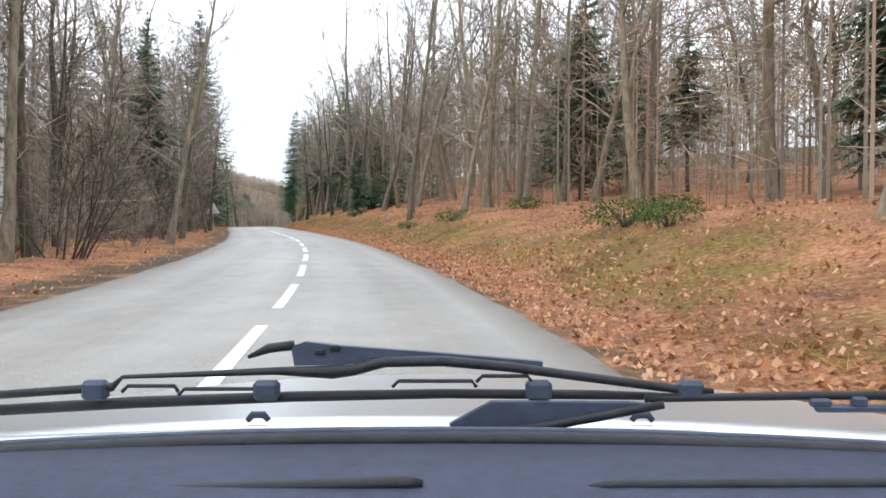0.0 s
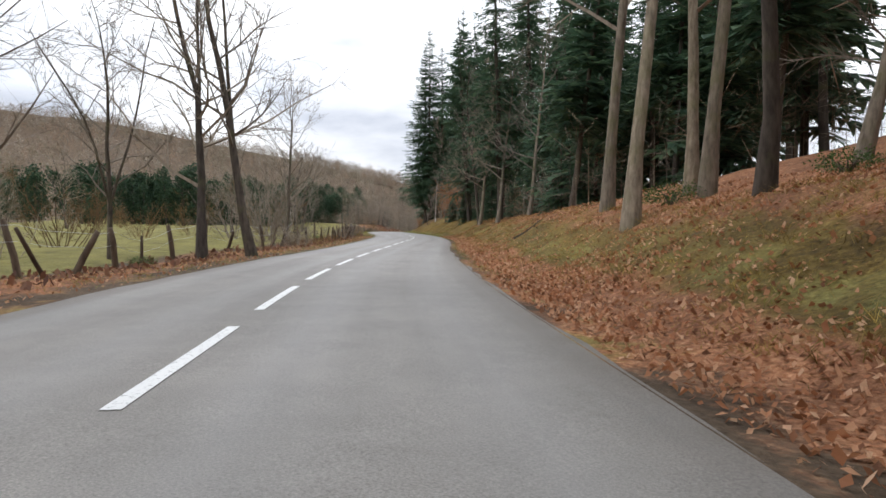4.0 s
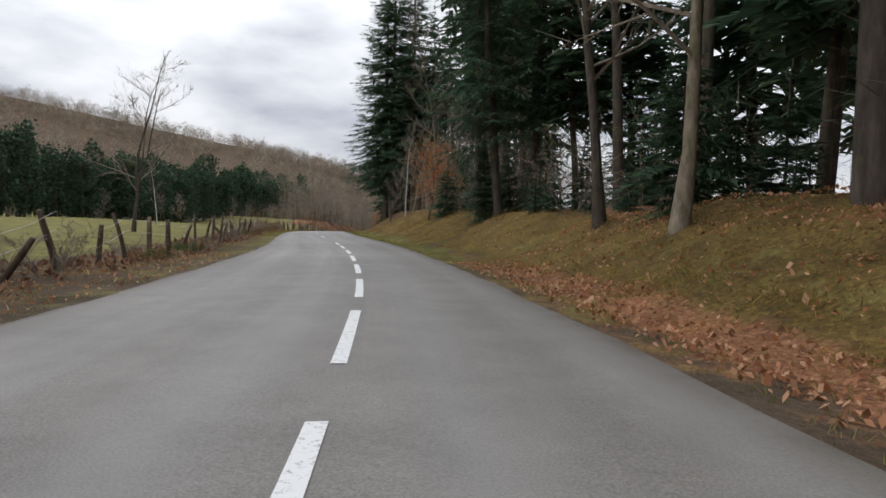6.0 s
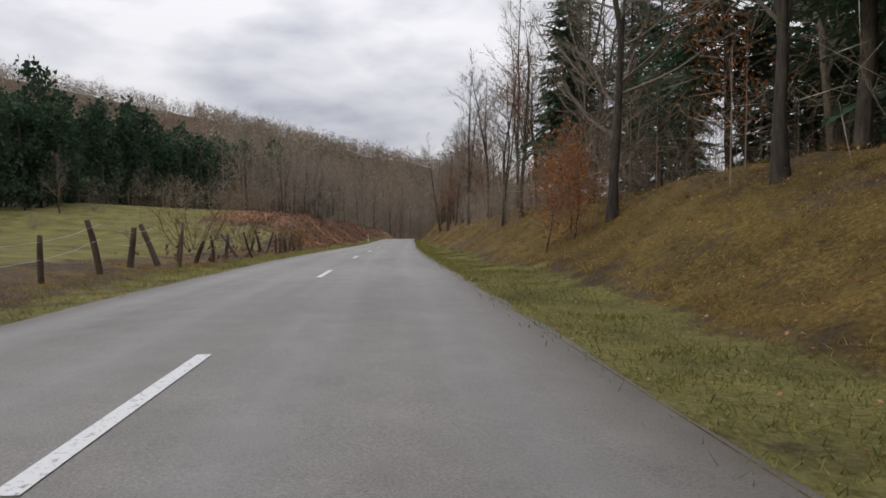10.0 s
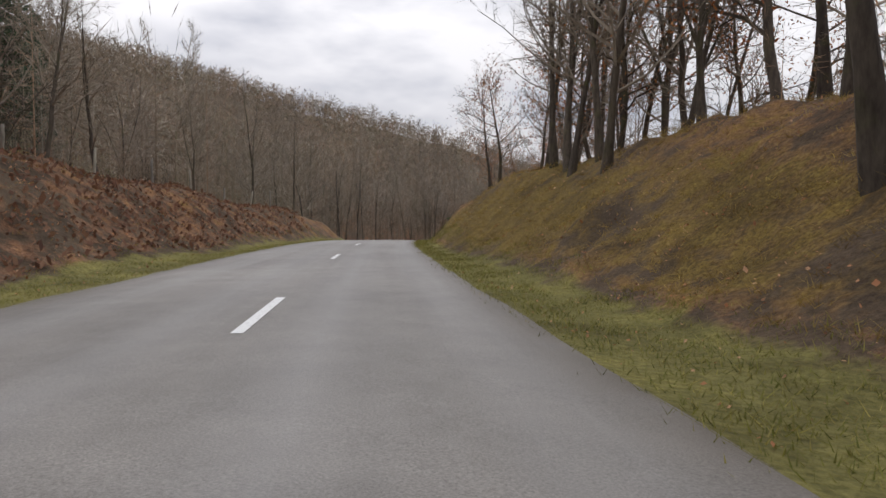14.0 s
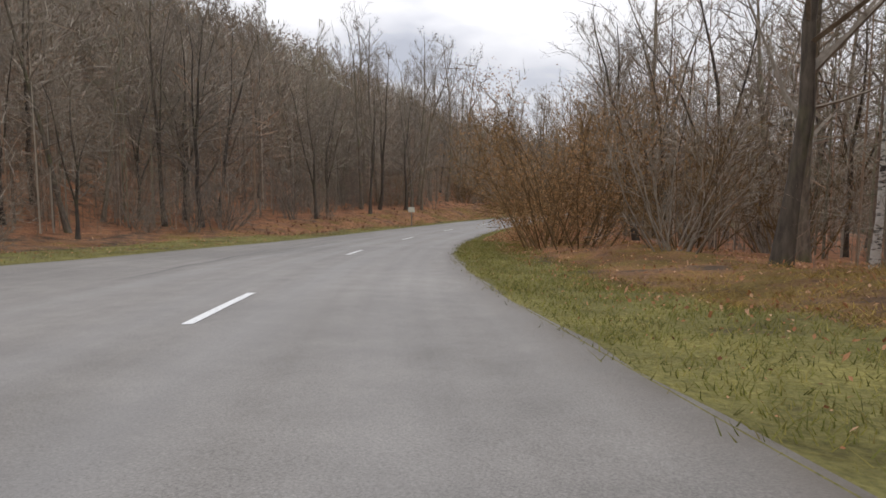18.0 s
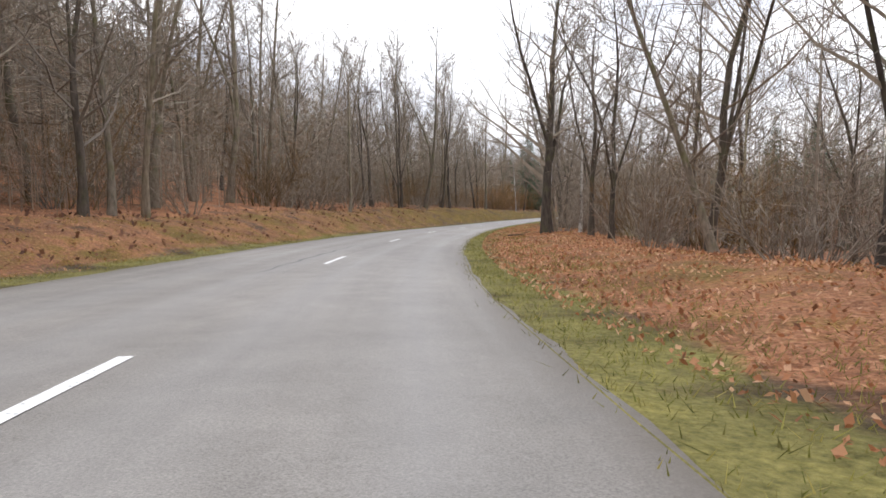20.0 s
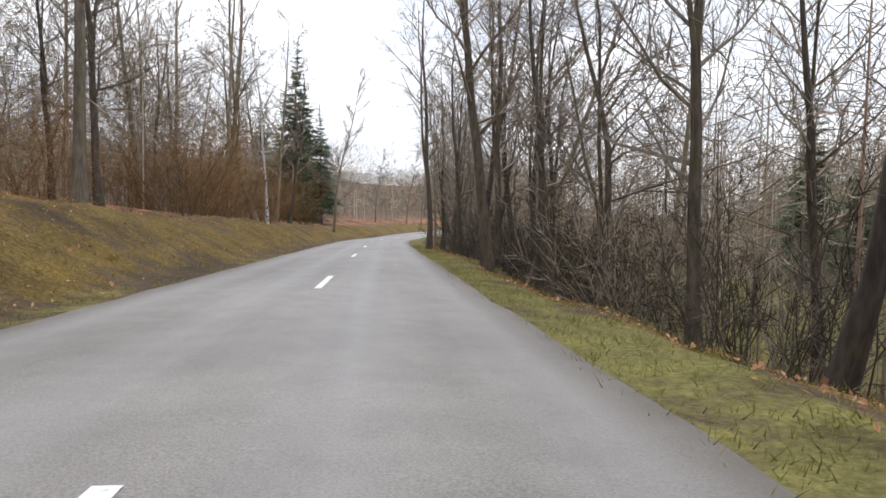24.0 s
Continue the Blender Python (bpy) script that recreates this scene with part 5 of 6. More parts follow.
def stand(ob, x, y, turn, sink=0.0):
    ob.matrix_basis = pose(x, y, land(x, y) - sink, 0, 0, turn)
    return ob


# warning triangle, seen from behind
warn = tagged(new("warning_sign"), "triangular road sign, its bare grey back on a steel post", "road sign")
part("post", pole_mesh("post", STEEL, 0.03, -0.2, 2.35), warn)
part("panel", plate("panel", SIGN_BACK, triangle(1.15, 1.78), 0.03, 0.06), warn, "bare grey triangular panel")
part("clamp", boxes("clamp", STEEL, (-0.36, -0.005, 1.55, 0.36, 0.03, 1.6)), warn)
part("clamp", boxes("clamp", STEEL, (-0.3, -0.005, 1.72, 0.3, 0.03, 1.77)), warn)
stand(warn, -51.9, 33.1, 55)

# give-way sign with a small plate, facing the side road and the coming car
give = tagged(new("give_way_sign"), "red and white give-way triangle with plate on steel post", "road sign")
part("post", pole_mesh("post", STEEL, 0.03, -0.2, 2.9), give)
face = part("panel", plate("panel", SIGN_RED, triangle(1.0, 2.5, -1), -0.06, -0.03), give, "red triangle panel, point down")
part("border", plate("border", SIGN_WHITE, triangle(1.07, 2.5, -1), -0.045, -0.028), give, "thin white rim")
part("field", plate("field", SIGN_WHITE, triangle(0.62, 2.5, -1, 0.04), -0.066, -0.058), give, "white inner field")
low = part("plate", plate("plate", SIGN_WHITE, rounded(0.5, 0.26, 0, 1.82), -0.06, -0.03), give, "small white plate")
part("writing", boxes("writing", SIGN_DARK, (-0.16, -0.066, 1.80, 0.16, -0.059, 1.85)), low)
stand(give, -317.9, 288.7, 22)

# direction sign with two arms
arms = tagged(new("direction_sign"), "old cream direction sign with two arms on a tall post", "road sign")
part("post", pole_mesh("post", SIGN_CREAM, 0.055, -0.2, 3.58), arms)
for ln, tip, top, tall in ((1.02, -1, 3.52, 0.42), (0.76, 1, 3.47, 0.36)):
    a, low_ = tip * ln, top - tall
    lo, hi = min(0.1 * tip, a * 0.92), max(0.1 * tip, a * 0.92)
    arm = part("arm", plate("arm", SIGN_CREAM, [(0.03 * tip, low_), (a * 0.94, low_), (a, low_ + 0.1), (a, top - 0.06), (a * 0.94, top), (0.03 * tip, top)], -0.05, 0.0), arms, "cream arm with a blunt end")
    part("rim", boxes("rim", SIGN_WORN, (lo, -0.056, low_ + tall * 0.47, hi, -0.051, low_ + tall * 0.51)), arm)
    part("writing", boxes("writing", SIGN_WORN, (lo * 0.96 + hi * 0.04, -0.056, low_ + tall * 0.1, lo * 0.8 + hi * 0.2, -0.051, low_ + tall * 0.3)), arm)
stand(arms, -312.0, 278.2, 28)

# small board by the lay-by
board = tagged(new("notice_board"), "small square white board on a wooden post by the lay-by", "sign")
part("post", pole_mesh("post", POST_PALE, 0.045, -0.2, 1.5), board)
part("panel", plate("panel", SIGN_CREAM, rounded(0.55, 0.45, 0, 1.45), -0.08, -0.05), board, "faded square panel")
stand(board, -346.5, 331.5, 15)

# entrance board over the hedge
entry = tagged(new("entrance_sign"), "wide white entrance board with a dark rim on one post", "sign")
part("post", pole_mesh("post", SIGN_DARK, 0.04, -0.2, 3.1), entry)
wide = part("panel", plate("panel", SIGN_WHITE, rounded(2.6, 0.75, 0, 3.45, 0.02), -0.05, -0.01), entry, "white panel")
part("rim", boxes("rim", SIGN_DARK, (-1.32, -0.056, 3.80, 1.32, -0.006, 3.84), (-1.32, -0.056, 3.06, 1.32, -0.006, 3.10), (-1.34, -0.056, 3.06, -1.30, -0.006, 3.84), (1.30, -0.056, 3.06, 1.34, -0.006, 3.84)), wide, "dark rim")
part("writing", boxes("writing", SIGN_DARK, (-0.9, -0.056, 3.55, 0.9, -0.051, 3.63)), wide)
word = bpy.data.curves.new("word", "FONT")
word.body, word.size, word.align_x, word.extrude = "ENTREE", 0.26, "CENTER", 0.002
tmp = bpy.data.objects.new("word", word)
part("word", bpy.data.meshes.new_from_object(tmp), wide, "dark word on the panel").matrix_basis = pose(0, -0.058, 3.2, 90, 0, 0)
bpy.data.objects.remove(tmp)
wide.children[-1].data.materials.append(SIGN_DARK)
stand(entry, -288.2, 270.5, 5)

# roadside marker posts
def marker(t, d):
    ob = tagged(new("marker_post"), "slim white roadside marker post with a dark band", "marker post", "roadside marker posts")
    part("post", boxes("post", SIGN_WHITE, (-0.045, -0.03, -0.2, 0.045, 0.03, 1.0)), ob)
    part("base", boxes("base", SIGN_WHITE, (-0.45, -0.14, -0.1, 0.45, 0.14, 0.05)), ob)
    part("band", boxes("band", SIGN_DARK, (-0.047, -0.032, 0.72, 0.047, 0.032, 0.82)), ob)
    x, y = place(t, d)
    return stand(ob, float(x), float(y), rnd.uniform(30, 50))


marker(14.22, -5.4)

# wooden fence along the meadow
def fence_post(x, y, height, radius, tilt, wood_=POST_WOOD, group="fence along the meadow"):
    rg = np.random.default_rng(int(abs(x * 97 + y * 31)))
    V, F = [], []
    pts = bough(rg, np.array([0, 0, -0.3]), np.array([0, 0, 1.0]), height + 0.3, 4, 0.05, 0.0)
    tube(V, F, pts, radius * np.array([1.1, 1.05, 1.0, 0.95, 0.8]), 7)
    F.append(tuple(range(len(V) - 7, len(V))))
    ob = tagged(new("fence_post", mesh("fence_post", V, F, wood_, True)), "weathered split-wood fence post in rough grass" if tilt < 12 else "leaning weathered fence post in rough grass", "fence post", group)
    ob.matrix_basis = pose(x, y, land(x, y), rnd.gauss(0, tilt), rnd.gauss(0, tilt), rnd.uniform(0, 360))
    return ob


tops, t = [], 4.55
while t < 12.05:
    i = int((t + 3) / 0.05)
    d = float(LEFT[i]) - float(np.interp(t, (4.5, 5.5, 6.5, 8, 11), (3.6, 3.2, 2.4, 2.8, 2.4)))
    x, y = (float(v) for v in place(t, d))
    hgt = rnd.uniform(0.9, 1.35)
    fence_post(x, y, hgt, rnd.uniform(0.05, 0.085), 4 if rnd.random() < 0.6 else 17)
    if rnd.random() < 0.15:
        fence_post(x + 0.5, y + 0.4, hgt, 0.05, 24)
    tops.append((x, y, land(x, y) + hgt))
    t += rnd.uniform(0.06, 0.115)
for level in (0.15, 0.5):
    V, F = [], []
    for (ax, ay, az), (bx, by, bz) in zip(tops, tops[1:]):
        tube(V, F, [np.array([ax, ay, az - level]), np.array([(ax + bx) / 2, (ay + by) / 2, (az + bz) / 2 - level - 0.05]), np.array([bx, by, bz - level])], [0.005] * 3, 3)
    tagged(new("fence_wire", mesh("fence_wire", V, F, STEEL)), "rusty wire strung between the meadow's fence posts", "fence wire", "fence along the meadow")
for k in range(7):
    x, y = (float(v) for v in place(14.9 + 0.2 * k + rnd.uniform(-0.05, 0.05), -11.5 + 0.3 * k))
    fence_post(x, y, rnd.uniform(1.0, 1.4), 0.06, 6, POST_PALE, "pale posts on the left bank")
for k in range(12):
    x, y = (float(v) for v in place(22.9 + 0.16 * k, 13.5 + 0.5 * k))
    fence_post(x, y, 1.1, 0.05, 3, POST_WOOD, "posts in the lower field")

# kerb, hedge and bushes at the junction
kerb = tagged(new("kerb"), "low mossy concrete kerb round the grass island", "kerb", kind="structure")
stone = boxes("kerbstone", CONCRETE, (-0.48, -0.09, -0.12, 0.48, 0.09, 0.13))
for k in range(16):
    d = 3.6 + k * 1.0
    x, y = (float(v) for v in place(17.17, d))
    x2, y2 = (float(v) for v in place(17.17, d + 1.0))
    ob = part("kerbstone", stone, kerb)
    ob.matrix_basis = pose(x, y, land(x, y) + 0.02 + rnd.uniform(-0.02, 0.02), 0, 0, math.degrees(math.atan2(y2 - y, x2 - x)) + rnd.gauss(0, 1))
for t, d, size in ((17.42, 12, 1.0), (17.42, 14.2, 1.15), (17.42, 16.6, 1.1), (17.45, 19, 1.2), (17.5, 15.5, 1.35), (17.4, 21.5, 1.1), (17.46, 10.4, 0.8)):
    plant("laurel", *(float(v) for v in place(t, d)), size, "laurel hedge at the side road")
wood(12, (17.35, 17.9), (5.5, 16), ["hazel", "scrub", "dark_b"], (0.6, 0.9), "bushes behind the kerb", 1.2)
wood(12, (0.2, 5.5), (2.5, 8), ["bramble"], (0.6, 1.1), "brambles on the bank", 0.8)
wood(20, (4.4, 8.2), (-1.8, -5), ["scrub", "bramble", "scrub"], (0.35, 0.6), "scrub along the fence", 0.6)


wood(16, (16.0, 16.5), (1.6, 5.5), ["scrub", "bramble", "bramble"], (0.25, 0.5), "brambles on the bank", 0.6)


# rocks at the end of the cutting
def rock(t, d, size, flat, seed):
    bm = bmesh.new()
    bmesh.ops.create_icosphere(bm, subdivisions=3, radius=1.0)
    for v in bm.verts:
        q = v.co * 1.3 + Vector((seed * 7.1, seed * 3.3, 0))
        k = 1 + 0.35 * noise.noise(q) + 0.16 * noise.noise(q * 2.7)
        v.co = Vector((v.co.x * k, v.co.y * k * 0.8, v.co.z * k * flat))
    me = bpy.data.meshes.new("rock")
    bm.to_mesh(me)
    bm.free()
    me.materials.append(ROCK)
    x, y = (float(v) for v in place(t, d))
    ob = tagged(new("rock", me), "dark mossy rock sticking out of the bank", "rock", "rocks in the bank")
    ob.matrix_basis = pose(x, y, land(x, y) + size * flat * 0.15, rnd.gauss(0, 8), rnd.gauss(0, 8), rnd.uniform(0, 360)) @ Matrix.Diagonal((size, size, size, 1))


ROCK = bark("rock", (0.03, 0.028, 0.026), (0.11, 0.10, 0.09), 0.5)
for k, (t, d, size, flat) in enumerate(((16.5, 4.4, 0.55, 0.8), (16.53, 5.2, 0.7, 0.9), (16.47, 5.6, 0.6, 0.7), (16.42, 4.6, 0.4, 0.6), (16.55, 6.2, 0.6, 0.8), (16.35, 5.4, 0.45, 0.6), (16.28, 4.4, 0.3, 0.5))):
    rock(t, d, size, flat, k + 1)

# pollarded stump beside the kerb
rg = np.random.default_rng(77)
V, F, cv, cf = [], [], [], []
trunk_ = bough(rg, np.array([0, 0, -0.3]), np.array([0.04, 0, 1.0]), 2.2, 5, 0.05, 0.0)
tube(V, F, trunk_, [0.42, 0.32, 0.28, 0.27, 0.30, 0.24], 10)
for q in range(6):
    limb = bough(rg, trunk_[-1] - np.array([0, 0, 0.2 * (q % 3)]), np.array([math.cos(q * 1.1), math.sin(q * 1.1), 1.2]), rg.uniform(0.7, 1.3), 3, 0.2, 0.05)
    tube(V, F, limb, [0.13, 0.11, 0.10, 0.08], 7)
    sprout(rg, cv, cf, limb, np.array([0.13, 0.11, 0.10, 0.08]), 7, 1.1, 0.7, 1, 0.1, 0.4)
pollard = tagged(new("pollard_tree"), "short thick pollarded stump with knobby limbs", "tree")
part("trunk", mesh("trunk", V, F, BARK_DARK, True), pollard)
part("crown", mesh("crown", cv, cf, BARK_TWIG), pollard)
stand(pollard, -306.5, 272.0, 40)


# fallen branches
def log(t, d, length, radius, turn, mat, label, tilt=0.0):
    rg = np.random.default_rng(int(t * 100))
    V, F = [], []
    pts = bough(rg, np.array([-length / 2, 0, radius]), np.array([1.0, 0, 0.02]), length, 6, 0.1, 0.0)
    tube(V, F, pts, np.linspace(radius, radius * 0.4, 7), 6)
    sprout(rg, V, F, pts, np.linspace(radius, radius * 0.4, 7), 4, length * 0.3, 0.7, 1, 0.0)
    x, y = (float(v) for v in place(t, d))
    ob = tagged(new("fallen_branch", mesh("fallen_branch", V, F, mat, True)), label, "branch", "fallen branches")
    ob.matrix_basis = pose(x, y, land(x, y) + 0.03 + abs(math.sin(radians(tilt))) * length / 2, 0, -tilt, turn)


log(13.24, 4.05, 1.75, 0.028, 66, BARK_BIRCH, "pale fallen birch branch lying up the bank", 27)
log(13.36, 4.2, 1.4, 0.03, 30, BARK_DARK, "dark fallen branch at the foot of the bank")
log(4.95, 4.1, 1.2, 0.03, 60, BARK_DARK, "broken dark branch sticking out of the bank", 25)
log(21.7, 4.4, 2.4, 0.04, 20, BARK_DARK, "dark fallen branch among the leaves")
log(21.9, 7.0, 3.2, 0.05, 70, BARK_DARK, "long fallen branch among the leaves")
log(22.9, 6.0, 1.6, 0.05, 10, BARK_GREY, "grey fallen branch under the trees")


# ---- ground cover: leaves, blades and bracken, too many to count ----
def scattered(bands, seed):
    """Points of bands (count, times, offsets): x, y, z."""
    rg = np.random.default_rng(seed)
    out = []
    for count, ts, ds in bands:
        t, e = rg.uniform(*ts, count), ds[0] + (ds[1] - ds[0]) * rg.random(count) ** 1.1
        i = np.clip(((t + 3) / 0.05), 0, len(ST) - 1)
        k = i.astype(int)
        g = lambda a: np.interp(i, np.arange(len(ST)), a)
        d = np.where(e > 0, g(RIGHT) + e, g(LEFT) + e)
        x, y = g(SX) + g(HY) * d, g(SY) - g(HX) * d
        out.append(np.stack([x, y, lie(k, d, x, y)], 1))
    return np.concatenate(out), rg


def leaf_stuff(name, label, bands, size, mat, seed, curl=0.5, lift=0.015):
    p, rg = scattered(bands, seed)
    n = len(p)
    a = rg.uniform(0, 6.28, n)
    s = rg.uniform(*size, n)
    tilt = rg.normal(0, curl, (n, 2))
    ux, uy, uz = np.cos(a) * s, np.sin(a) * s, tilt[:, 0] * s
    vx, vy, vz = -np.sin(a) * s * 0.6, np.cos(a) * s * 0.6, tilt[:, 1] * s
    p[:, 2] += lift + np.abs(tilt).max(1) * s * 0.7
    q = np.stack([p - np.stack([ux, uy, uz], 1), p + np.stack([vx, vy, vz + s * 0.15], 1), p + np.stack([ux, uy, uz], 1), p - np.stack([vx, vy, vz - s * 0.15], 1)], 1).reshape(-1, 3)
    tagged(new(name, mesh(name, q.tolist(), np.arange(4 * n).reshape(-1, 4).tolist(), mat)), label, "leaves", kind="stuff")


def blade_stuff(name, label, bands, height, mat, seed, blades=6, spread=0.10, width=0.012, lean=0.45):
    p, rg = scattered(bands, seed)
    tone = np.repeat(rg.random(len(p)), blades * 3)
    p = np.repeat(p, blades, 0)
    n = len(p)
    p[:, :2] += rg.normal(0, spread, (n, 2))
    a, h, ln = rg.uniform(0, 6.28, n), rg.uniform(*height, n), rg.normal(0, lean, (n, 2))
    w = np.stack([np.cos(a), np.sin(a), 0 * a], 1) * width
    tip = p + np.stack([ln[:, 0] * h, ln[:, 1] * h, h], 1)
    q = np.stack([p - w - [0, 0, 0.02], p + w - [0, 0, 0.02], tip], 1).reshape(-1, 3)
    me = mesh(name, q.tolist(), np.arange(3 * n).reshape(-1, 3).tolist(), mat)
    me.attributes.new("tone", "FLOAT", "POINT").data.foreach_set("value", tone)
    tagged(new(name, me), label, "grass", kind="stuff")


leaf_stuff("fallen_leaves", "rust-brown beech leaves lying over banks and verges", (
    (44000, (-0.2, 4.6), (0.3, 9)), (24000, (-0.2, 4.6), (0.15, 2.4)), (16000, (4.4, 6.8), (0.3, 7)), (9000, (3.6, 6.8), (0.5, 1.7)), (12000, (4.2, 6.8), (3.4, 8)), (3000, (6.6, 9.5), (2.2, 7)), (5000, (9.5, 16.5), (2.2, 8)), (6000, (0, 4.5), (-0.4, -5)), (3000, (4.5, 7), (-0.3, -3)),
    (7000, (12.2, 16), (-2, -9)), (9000, (17.15, 17.7), (0.1, 8)), (3500, (17.7, 19.6), (1.5, 9)), (40000, (19.5, 23.4), (0.7, 8)), (5000, (23, 26), (1, 6)), (6000, (17, 22.5), (-1, -10)), (3000, (22, 26), (-0.5, -6))), (0.019, 0.042), LEAF_LITTER, 41)
leaf_stuff("verge_leaves", "small dry leaves strewn over grass verges and banks", (
    (900, (7.5, 11), (0.1, 2.2)), (1600, (11.5, 16.4), (0.1, 2.3)), (900, (17.7, 19.6), (0.2, 3)), (5000, (7.0, 11), (2, 7)), (7000, (11.5, 16.4), (2, 8)), (900, (12, 16.4), (-0.2, -2.2))), (0.012, 0.026), LEAF_LITTER, 46, 0.4)
blade_stuff("verge_grass", "short green verge grass", (
    (1100, (-0.5, 4.5), (0.5, 4)), (2200, (4.5, 6.8), (0.15, 2.2)), (7000, (6.8, 10.8), (0.05, 2.1)), (10500, (10.8, 16.5), (0.05, 2.2)), (1600, (4.5, 8), (-0.2, -3)), (3600, (8, 12), (-0.1, -2.2)),
    (4000, (12, 16.4), (-0.1, -2.2)), (3600, (17.6, 19.6), (0.05, 2.8)), (6000, (19.6, 26), (0.05, 2.6)), (2600, (17, 20.5), (-0.2, -6)), (2600, (20.5, 26), (-0.1, -2.5))), (0.02, 0.075), GRASS_GREEN, 42, 8, 0.13, 0.006, 1.0)
blade_stuff("dry_grass", "tufts of tawny dead grass on the banks", (
    (1500, (-0.3, 4.5), (1.0, 6)), (1500, (4.4, 7.4), (1.2, 6)), (4200, (7.4, 11), (2, 7)), (4500, (11, 15.9), (2, 8)), (1700, (4.4, 11.5), (-0.7, -4)), (1500, (12, 16.2), (-2, -9)),
    (500, (17.15, 17.6), (0.4, 9)), (1500, (17.6, 18.5), (2.5, 9)), (2200, (18.5, 24), (1.5, 8)), (2600, (20, 26), (-1, -6))), (0.03, 0.10), GRASS_DRY, 43, 10, 0.14, 0.006, 1.7)
leaf_stuff("dead_bracken", "flattened dead bracken on the cutting's side", ((12000, (12.35, 16.2), (-1.9, -8)), (2600, (4.4, 8.5), (-1.4, -4)), (500, (11, 12.2), (-1.6, -6)), (6000, (12.4, 16.1), (-3, -11)), (1500, (19.6, 23), (-2, -7))), (0.035, 0.10), BRACKEN, 44, 0.6, 0.03)

blade_stuff("bank_tussocks", "hanging tussocks of tawny grass on the banks", (
    (500, (-0.3, 4.2), (1.2, 5)), (900, (4.0, 7.2), (1.2, 5)), (1500, (7.2, 10.8), (2.2, 7)), (1900, (12, 15.7), (2.0, 8)), (350, (17.15, 18.6), (2, 7)), (400, (20, 25), (-1, -5)), (350, (8, 11), (-1, -3))),
    (0.05, 0.13), GRASS_DRY, 45, 24, 0.10, 0.005, 1.5)

# broken asphalt edge and tar patches at the junction
patches = tagged(new("tar_patches"), "dark broken patches along the asphalt's edge", "road damage", kind="structure")
for k in range(14):
    t = rnd.uniform(15.4, 17.2)
    i = int((t + 3) / 0.05)
    d = float(RIGHT[i]) - 0.22 - abs(rnd.gauss(0, 0.12)) if t < 16.5 else 2.9 + rnd.gauss(0, 0.25)
    x, y = (float(v) for v in place(t, d))
    a, b, rot = rnd.uniform(0.06, 0.26), rnd.uniform(0.03, 0.09), math.radians(PATH[min(48, int(t * 2))][6] + 95)
    V = []
    for j in range(11):
        q, r = 6.283 * j / 11, rnd.uniform(0.7, 1.2)
        lx, ly = a * r * math.cos(q), b * r * math.sin(q)
        px, py = x + lx * math.cos(rot) - ly * math.sin(rot), y + lx * math.sin(rot) + ly * math.cos(rot)
        V.append((px, py, float(SZ[i]) + 0.041 - 0.012 * min(3, abs(d - float(CENTRE[i])))))
    if t < 16.4:
        part("patch", mesh("patch", V, [tuple(range(11))], TAR), patches)

# dark seams and worn streaks in the asphalt
for t0, t1, d0, d1, w in ((18.55, 19.5, -5.2, -5.9, 0.05), (18.9, 19.4, -4.6, -4.9, 0.03), (21.6, 22.35, -3.0, -2.5, 0.02), (17.05, 17.6, -5.2, -6.6, 0.05), (8.25, 8.32, -3.2, -1.4, 0.025), (17.18, 17.42, 2.2, 2.6, 0.012), (20.6, 21.1, -2.9, -2.7, 0.05)):
    V = []
    for k in range(25):
        f = k / 24
        t, d = t0 + (t1 - t0) * f, d0 + (d1 - d0) * f + 0.06 * math.sin(k * 1.3) + rnd.gauss(0, 0.015)
        half = w * (0.35 + 0.65 * math.sin(math.pi * min(1, max(0.03, f)))) * rnd.uniform(0.6, 1.1)
        x, y = (float(v) for v in place(t, d))
        i = (t + 3.0) / 0.05
        g = lambda a: float(np.interp(i, np.arange(len(ST)), a))
        ux, uy = (g(HY), -g(HX)) if abs(d1 - d0) < 1.5 else (g(HX), g(HY))
        c = abs(d - g(CENTRE))
        for s in (-half, half):
            V.append((x + ux * s, y + uy * s, g(SZ) + 0.0395 - 0.012 * min(3, c) * min(1, c / 2.0)))
    part("seam", mesh("seam", V, grid_faces(25, 2), TAR), patches)

# damp grit washed onto the asphalt's edge under the spruces
grit = tagged(new("grit_strip"), "strip of dark damp grit along the asphalt's edge", "road edge", kind="structure")
V = []
for k in range(81):
    t = 8.75 + 1.1 * k / 80
    g = lambda a: float(np.interp((t + 3.0) / 0.05, np.arange(len(ST)), a))
    wide = 0.38 * min(1, k / 14, (80 - k) / 20) + 0.015 * math.sin(k * 0.9) + rnd.gauss(0, 0.012)
    for j in range(4):
        d = g(RIGHT) + 0.07 - max(0.02, wide) * j / 3
        x, y = (float(v) for v in place(t, d))
        c = abs(d - g(CENTRE))
        V.append((x, y, g(SZ) + 0.0425 - 0.012 * min(3, c) * min(1, c / 2.0)))
part("grit", mesh("grit", V, grid_faces(81, 4), GRIT), grit)

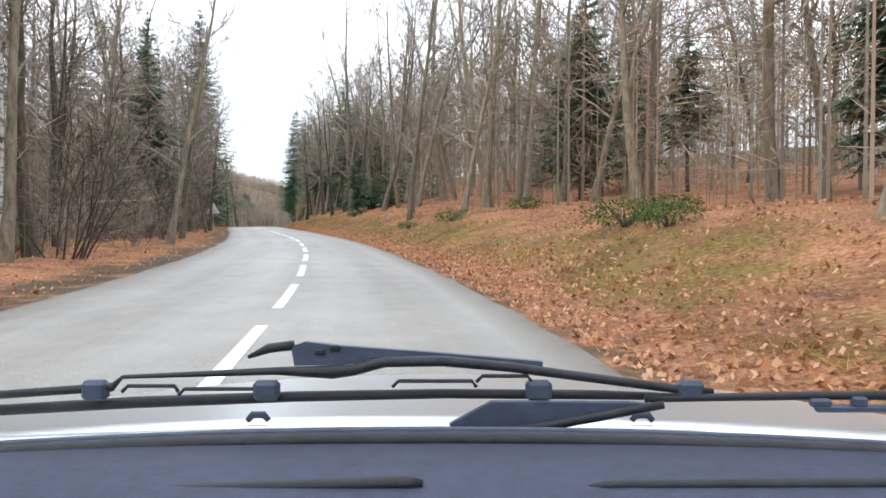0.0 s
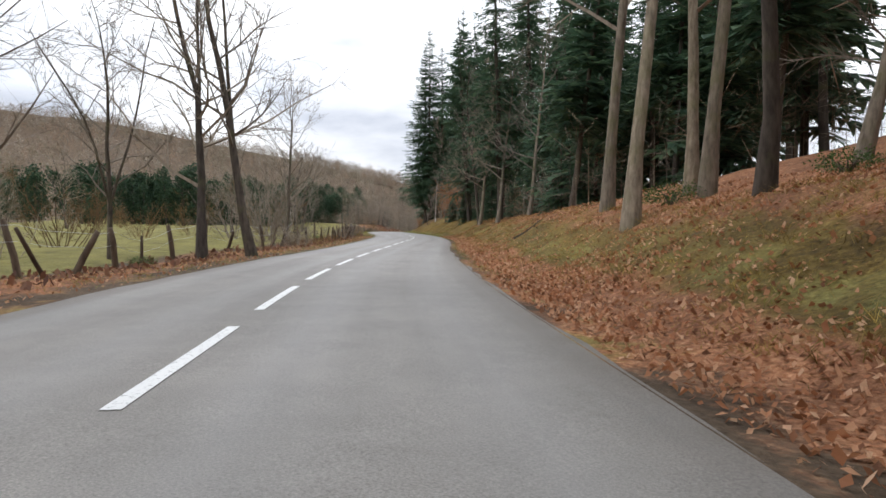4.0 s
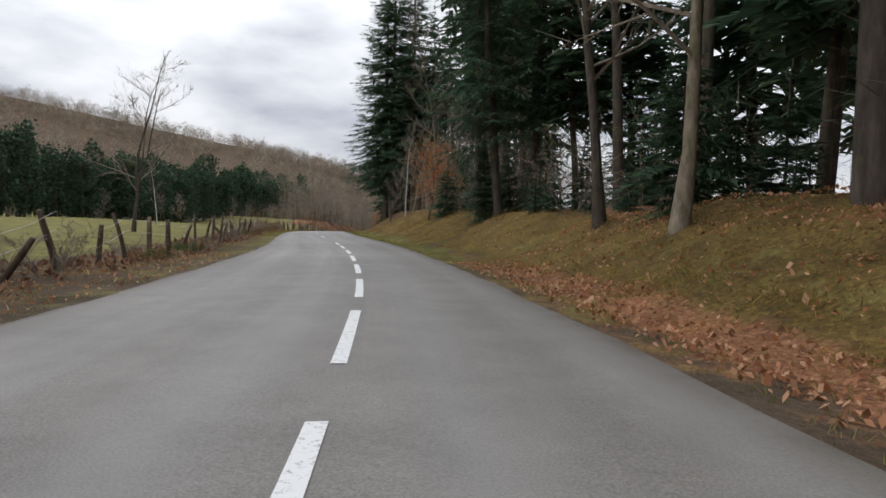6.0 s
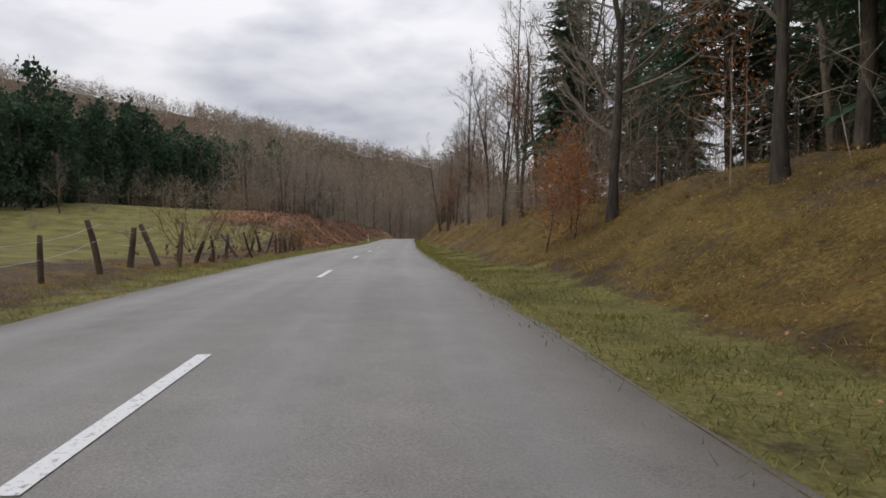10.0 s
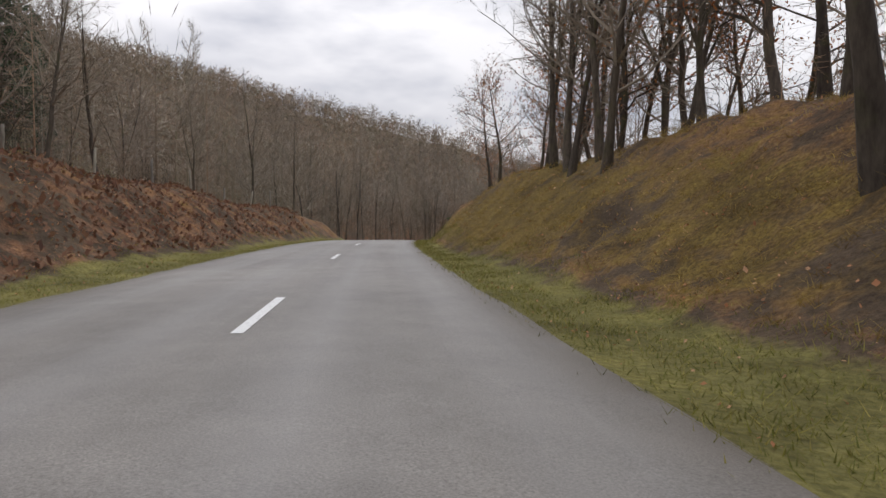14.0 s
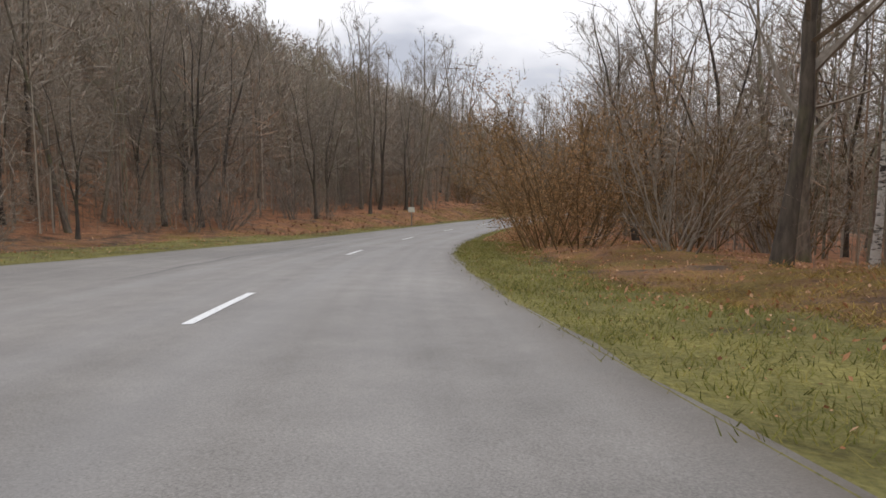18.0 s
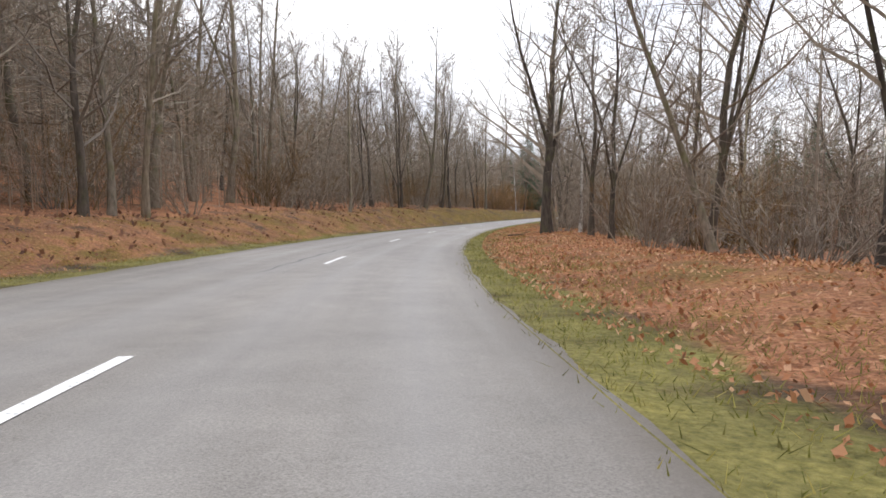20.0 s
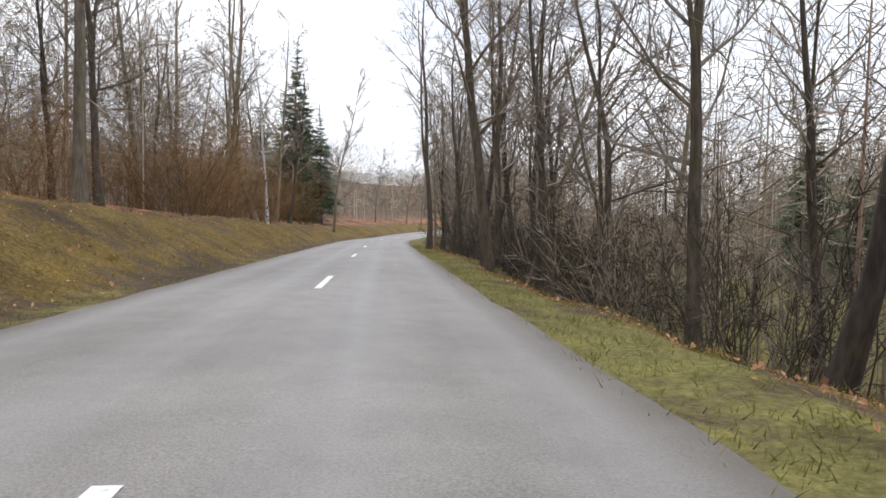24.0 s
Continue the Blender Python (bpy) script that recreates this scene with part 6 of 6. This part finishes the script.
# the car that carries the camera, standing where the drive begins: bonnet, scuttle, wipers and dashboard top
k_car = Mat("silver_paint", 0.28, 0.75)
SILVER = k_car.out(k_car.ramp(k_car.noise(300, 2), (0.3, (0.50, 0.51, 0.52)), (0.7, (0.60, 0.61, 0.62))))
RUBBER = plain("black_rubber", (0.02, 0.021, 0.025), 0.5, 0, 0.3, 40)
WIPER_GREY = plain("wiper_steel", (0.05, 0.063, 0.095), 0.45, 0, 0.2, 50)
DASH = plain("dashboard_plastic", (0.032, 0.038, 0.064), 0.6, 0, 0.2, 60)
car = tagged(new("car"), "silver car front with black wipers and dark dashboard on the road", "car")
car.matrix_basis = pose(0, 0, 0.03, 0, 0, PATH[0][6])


def sheet(name, mat, rows, parent, label="", thick=0.0):
    """A surface through rows of points, smoothed, with a thickness below it."""
    n = len(rows[0])
    V = [p for r in rows for p in r]
    F = [f[::-1] for f in grid_faces(len(rows), n)]
    if thick:
        m = len(V)
        V += [(x, y, z - thick) for x, y, z in V]
        F += [tuple(k + m for k in f[::-1]) for f in F]
        rim = [k for k in range(n)] + [r * n + n - 1 for r in range(1, len(rows))] + [(len(rows) - 1) * n + k for k in range(n - 2, -1, -1)] + [r * n for r in range(len(rows) - 2, 0, -1)]
        F += [(a, b, b + m, a + m) for a, b in zip(rim, rim[1:] + rim[:1])]
    return part(name, mesh(name, V, F, mat, True), parent, label)


def pipe(name, mat, pts, radii, parent, sides=8, label=""):
    V, F = [], []
    tube(V, F, [np.array(p, float) for p in pts], radii, sides)
    F.extend([tuple(range(sides))[::-1], tuple(range(len(V) - sides, len(V)))])
    return part(name, mesh(name, V, F, mat, True), parent, label)


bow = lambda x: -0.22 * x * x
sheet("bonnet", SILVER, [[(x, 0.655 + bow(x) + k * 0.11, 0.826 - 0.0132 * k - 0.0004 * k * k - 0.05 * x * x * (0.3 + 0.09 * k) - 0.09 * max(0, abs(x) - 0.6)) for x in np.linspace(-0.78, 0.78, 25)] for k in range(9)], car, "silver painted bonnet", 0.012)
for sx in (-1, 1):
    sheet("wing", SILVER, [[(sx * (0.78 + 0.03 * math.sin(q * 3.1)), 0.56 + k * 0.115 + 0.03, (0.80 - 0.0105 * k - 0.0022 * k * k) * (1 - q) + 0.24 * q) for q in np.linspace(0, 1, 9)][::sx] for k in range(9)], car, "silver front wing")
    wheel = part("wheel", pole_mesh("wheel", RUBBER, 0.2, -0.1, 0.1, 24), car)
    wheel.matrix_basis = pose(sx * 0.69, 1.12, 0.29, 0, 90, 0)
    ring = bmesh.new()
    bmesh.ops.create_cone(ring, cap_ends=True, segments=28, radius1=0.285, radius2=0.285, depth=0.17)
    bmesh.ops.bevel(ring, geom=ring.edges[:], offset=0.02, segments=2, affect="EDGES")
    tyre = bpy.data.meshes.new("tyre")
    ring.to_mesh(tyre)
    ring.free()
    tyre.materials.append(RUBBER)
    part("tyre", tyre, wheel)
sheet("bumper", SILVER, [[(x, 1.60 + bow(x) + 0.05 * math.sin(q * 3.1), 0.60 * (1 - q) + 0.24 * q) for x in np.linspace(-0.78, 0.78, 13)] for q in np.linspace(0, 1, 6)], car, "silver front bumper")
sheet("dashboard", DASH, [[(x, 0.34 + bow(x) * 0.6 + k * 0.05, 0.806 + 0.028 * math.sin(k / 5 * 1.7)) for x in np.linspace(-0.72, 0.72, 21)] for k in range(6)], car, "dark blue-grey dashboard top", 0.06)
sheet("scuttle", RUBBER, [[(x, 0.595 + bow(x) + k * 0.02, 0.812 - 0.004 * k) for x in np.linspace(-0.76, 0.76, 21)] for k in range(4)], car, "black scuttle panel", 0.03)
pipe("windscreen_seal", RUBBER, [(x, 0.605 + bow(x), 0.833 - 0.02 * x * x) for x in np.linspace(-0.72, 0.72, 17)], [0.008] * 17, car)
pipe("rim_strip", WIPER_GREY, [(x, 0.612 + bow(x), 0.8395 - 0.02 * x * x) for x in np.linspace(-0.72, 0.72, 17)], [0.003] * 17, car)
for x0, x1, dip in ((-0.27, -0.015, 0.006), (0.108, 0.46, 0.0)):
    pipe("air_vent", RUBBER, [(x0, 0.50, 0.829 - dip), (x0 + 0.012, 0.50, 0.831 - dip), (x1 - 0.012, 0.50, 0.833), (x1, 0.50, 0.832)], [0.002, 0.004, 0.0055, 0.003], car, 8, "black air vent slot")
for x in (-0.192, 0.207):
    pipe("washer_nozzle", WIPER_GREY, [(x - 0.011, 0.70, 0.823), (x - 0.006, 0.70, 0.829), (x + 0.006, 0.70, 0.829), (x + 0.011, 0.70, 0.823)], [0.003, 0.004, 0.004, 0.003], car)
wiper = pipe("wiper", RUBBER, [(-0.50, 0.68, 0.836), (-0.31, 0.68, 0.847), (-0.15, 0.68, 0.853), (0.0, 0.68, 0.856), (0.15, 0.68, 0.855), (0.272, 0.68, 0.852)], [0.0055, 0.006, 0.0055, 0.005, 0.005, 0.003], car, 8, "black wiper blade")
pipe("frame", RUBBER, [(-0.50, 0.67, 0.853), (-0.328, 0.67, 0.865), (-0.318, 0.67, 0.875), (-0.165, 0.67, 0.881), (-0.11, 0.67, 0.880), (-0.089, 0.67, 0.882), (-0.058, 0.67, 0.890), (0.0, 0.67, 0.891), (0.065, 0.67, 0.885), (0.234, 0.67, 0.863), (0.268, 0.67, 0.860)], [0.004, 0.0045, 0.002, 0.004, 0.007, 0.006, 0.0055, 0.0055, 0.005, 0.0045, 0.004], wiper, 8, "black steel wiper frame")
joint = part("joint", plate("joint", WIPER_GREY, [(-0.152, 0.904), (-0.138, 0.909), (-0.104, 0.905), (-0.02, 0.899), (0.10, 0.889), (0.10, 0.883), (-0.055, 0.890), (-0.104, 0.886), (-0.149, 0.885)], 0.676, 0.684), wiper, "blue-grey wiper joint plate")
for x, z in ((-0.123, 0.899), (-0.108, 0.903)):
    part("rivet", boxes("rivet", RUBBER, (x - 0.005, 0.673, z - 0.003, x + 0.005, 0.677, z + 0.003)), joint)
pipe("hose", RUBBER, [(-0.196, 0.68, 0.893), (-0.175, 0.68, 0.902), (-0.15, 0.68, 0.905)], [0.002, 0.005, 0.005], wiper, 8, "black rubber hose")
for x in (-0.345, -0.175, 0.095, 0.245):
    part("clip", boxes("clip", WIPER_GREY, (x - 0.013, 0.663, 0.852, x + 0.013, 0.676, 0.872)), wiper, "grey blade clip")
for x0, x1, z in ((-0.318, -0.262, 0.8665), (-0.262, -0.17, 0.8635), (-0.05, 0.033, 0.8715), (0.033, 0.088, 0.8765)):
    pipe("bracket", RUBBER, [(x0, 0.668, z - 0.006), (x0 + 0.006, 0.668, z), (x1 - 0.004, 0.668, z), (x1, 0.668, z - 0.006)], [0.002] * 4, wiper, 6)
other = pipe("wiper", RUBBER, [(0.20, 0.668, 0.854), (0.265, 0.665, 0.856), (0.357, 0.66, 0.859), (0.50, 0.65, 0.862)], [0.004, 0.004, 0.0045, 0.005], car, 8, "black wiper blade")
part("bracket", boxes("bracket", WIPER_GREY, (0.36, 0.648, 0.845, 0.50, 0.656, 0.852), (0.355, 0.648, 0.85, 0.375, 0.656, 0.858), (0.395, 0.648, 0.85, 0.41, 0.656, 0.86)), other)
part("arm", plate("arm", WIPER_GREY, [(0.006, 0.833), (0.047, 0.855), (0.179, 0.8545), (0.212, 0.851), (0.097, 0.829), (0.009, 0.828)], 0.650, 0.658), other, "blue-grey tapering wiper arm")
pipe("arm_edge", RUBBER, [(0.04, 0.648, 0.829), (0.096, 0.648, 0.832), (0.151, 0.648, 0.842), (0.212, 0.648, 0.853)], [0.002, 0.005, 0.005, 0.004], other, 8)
for ob in list(PROTO.values()):
    for o in (*ob.children_recursive, ob):
        bpy.data.objects.remove(o)
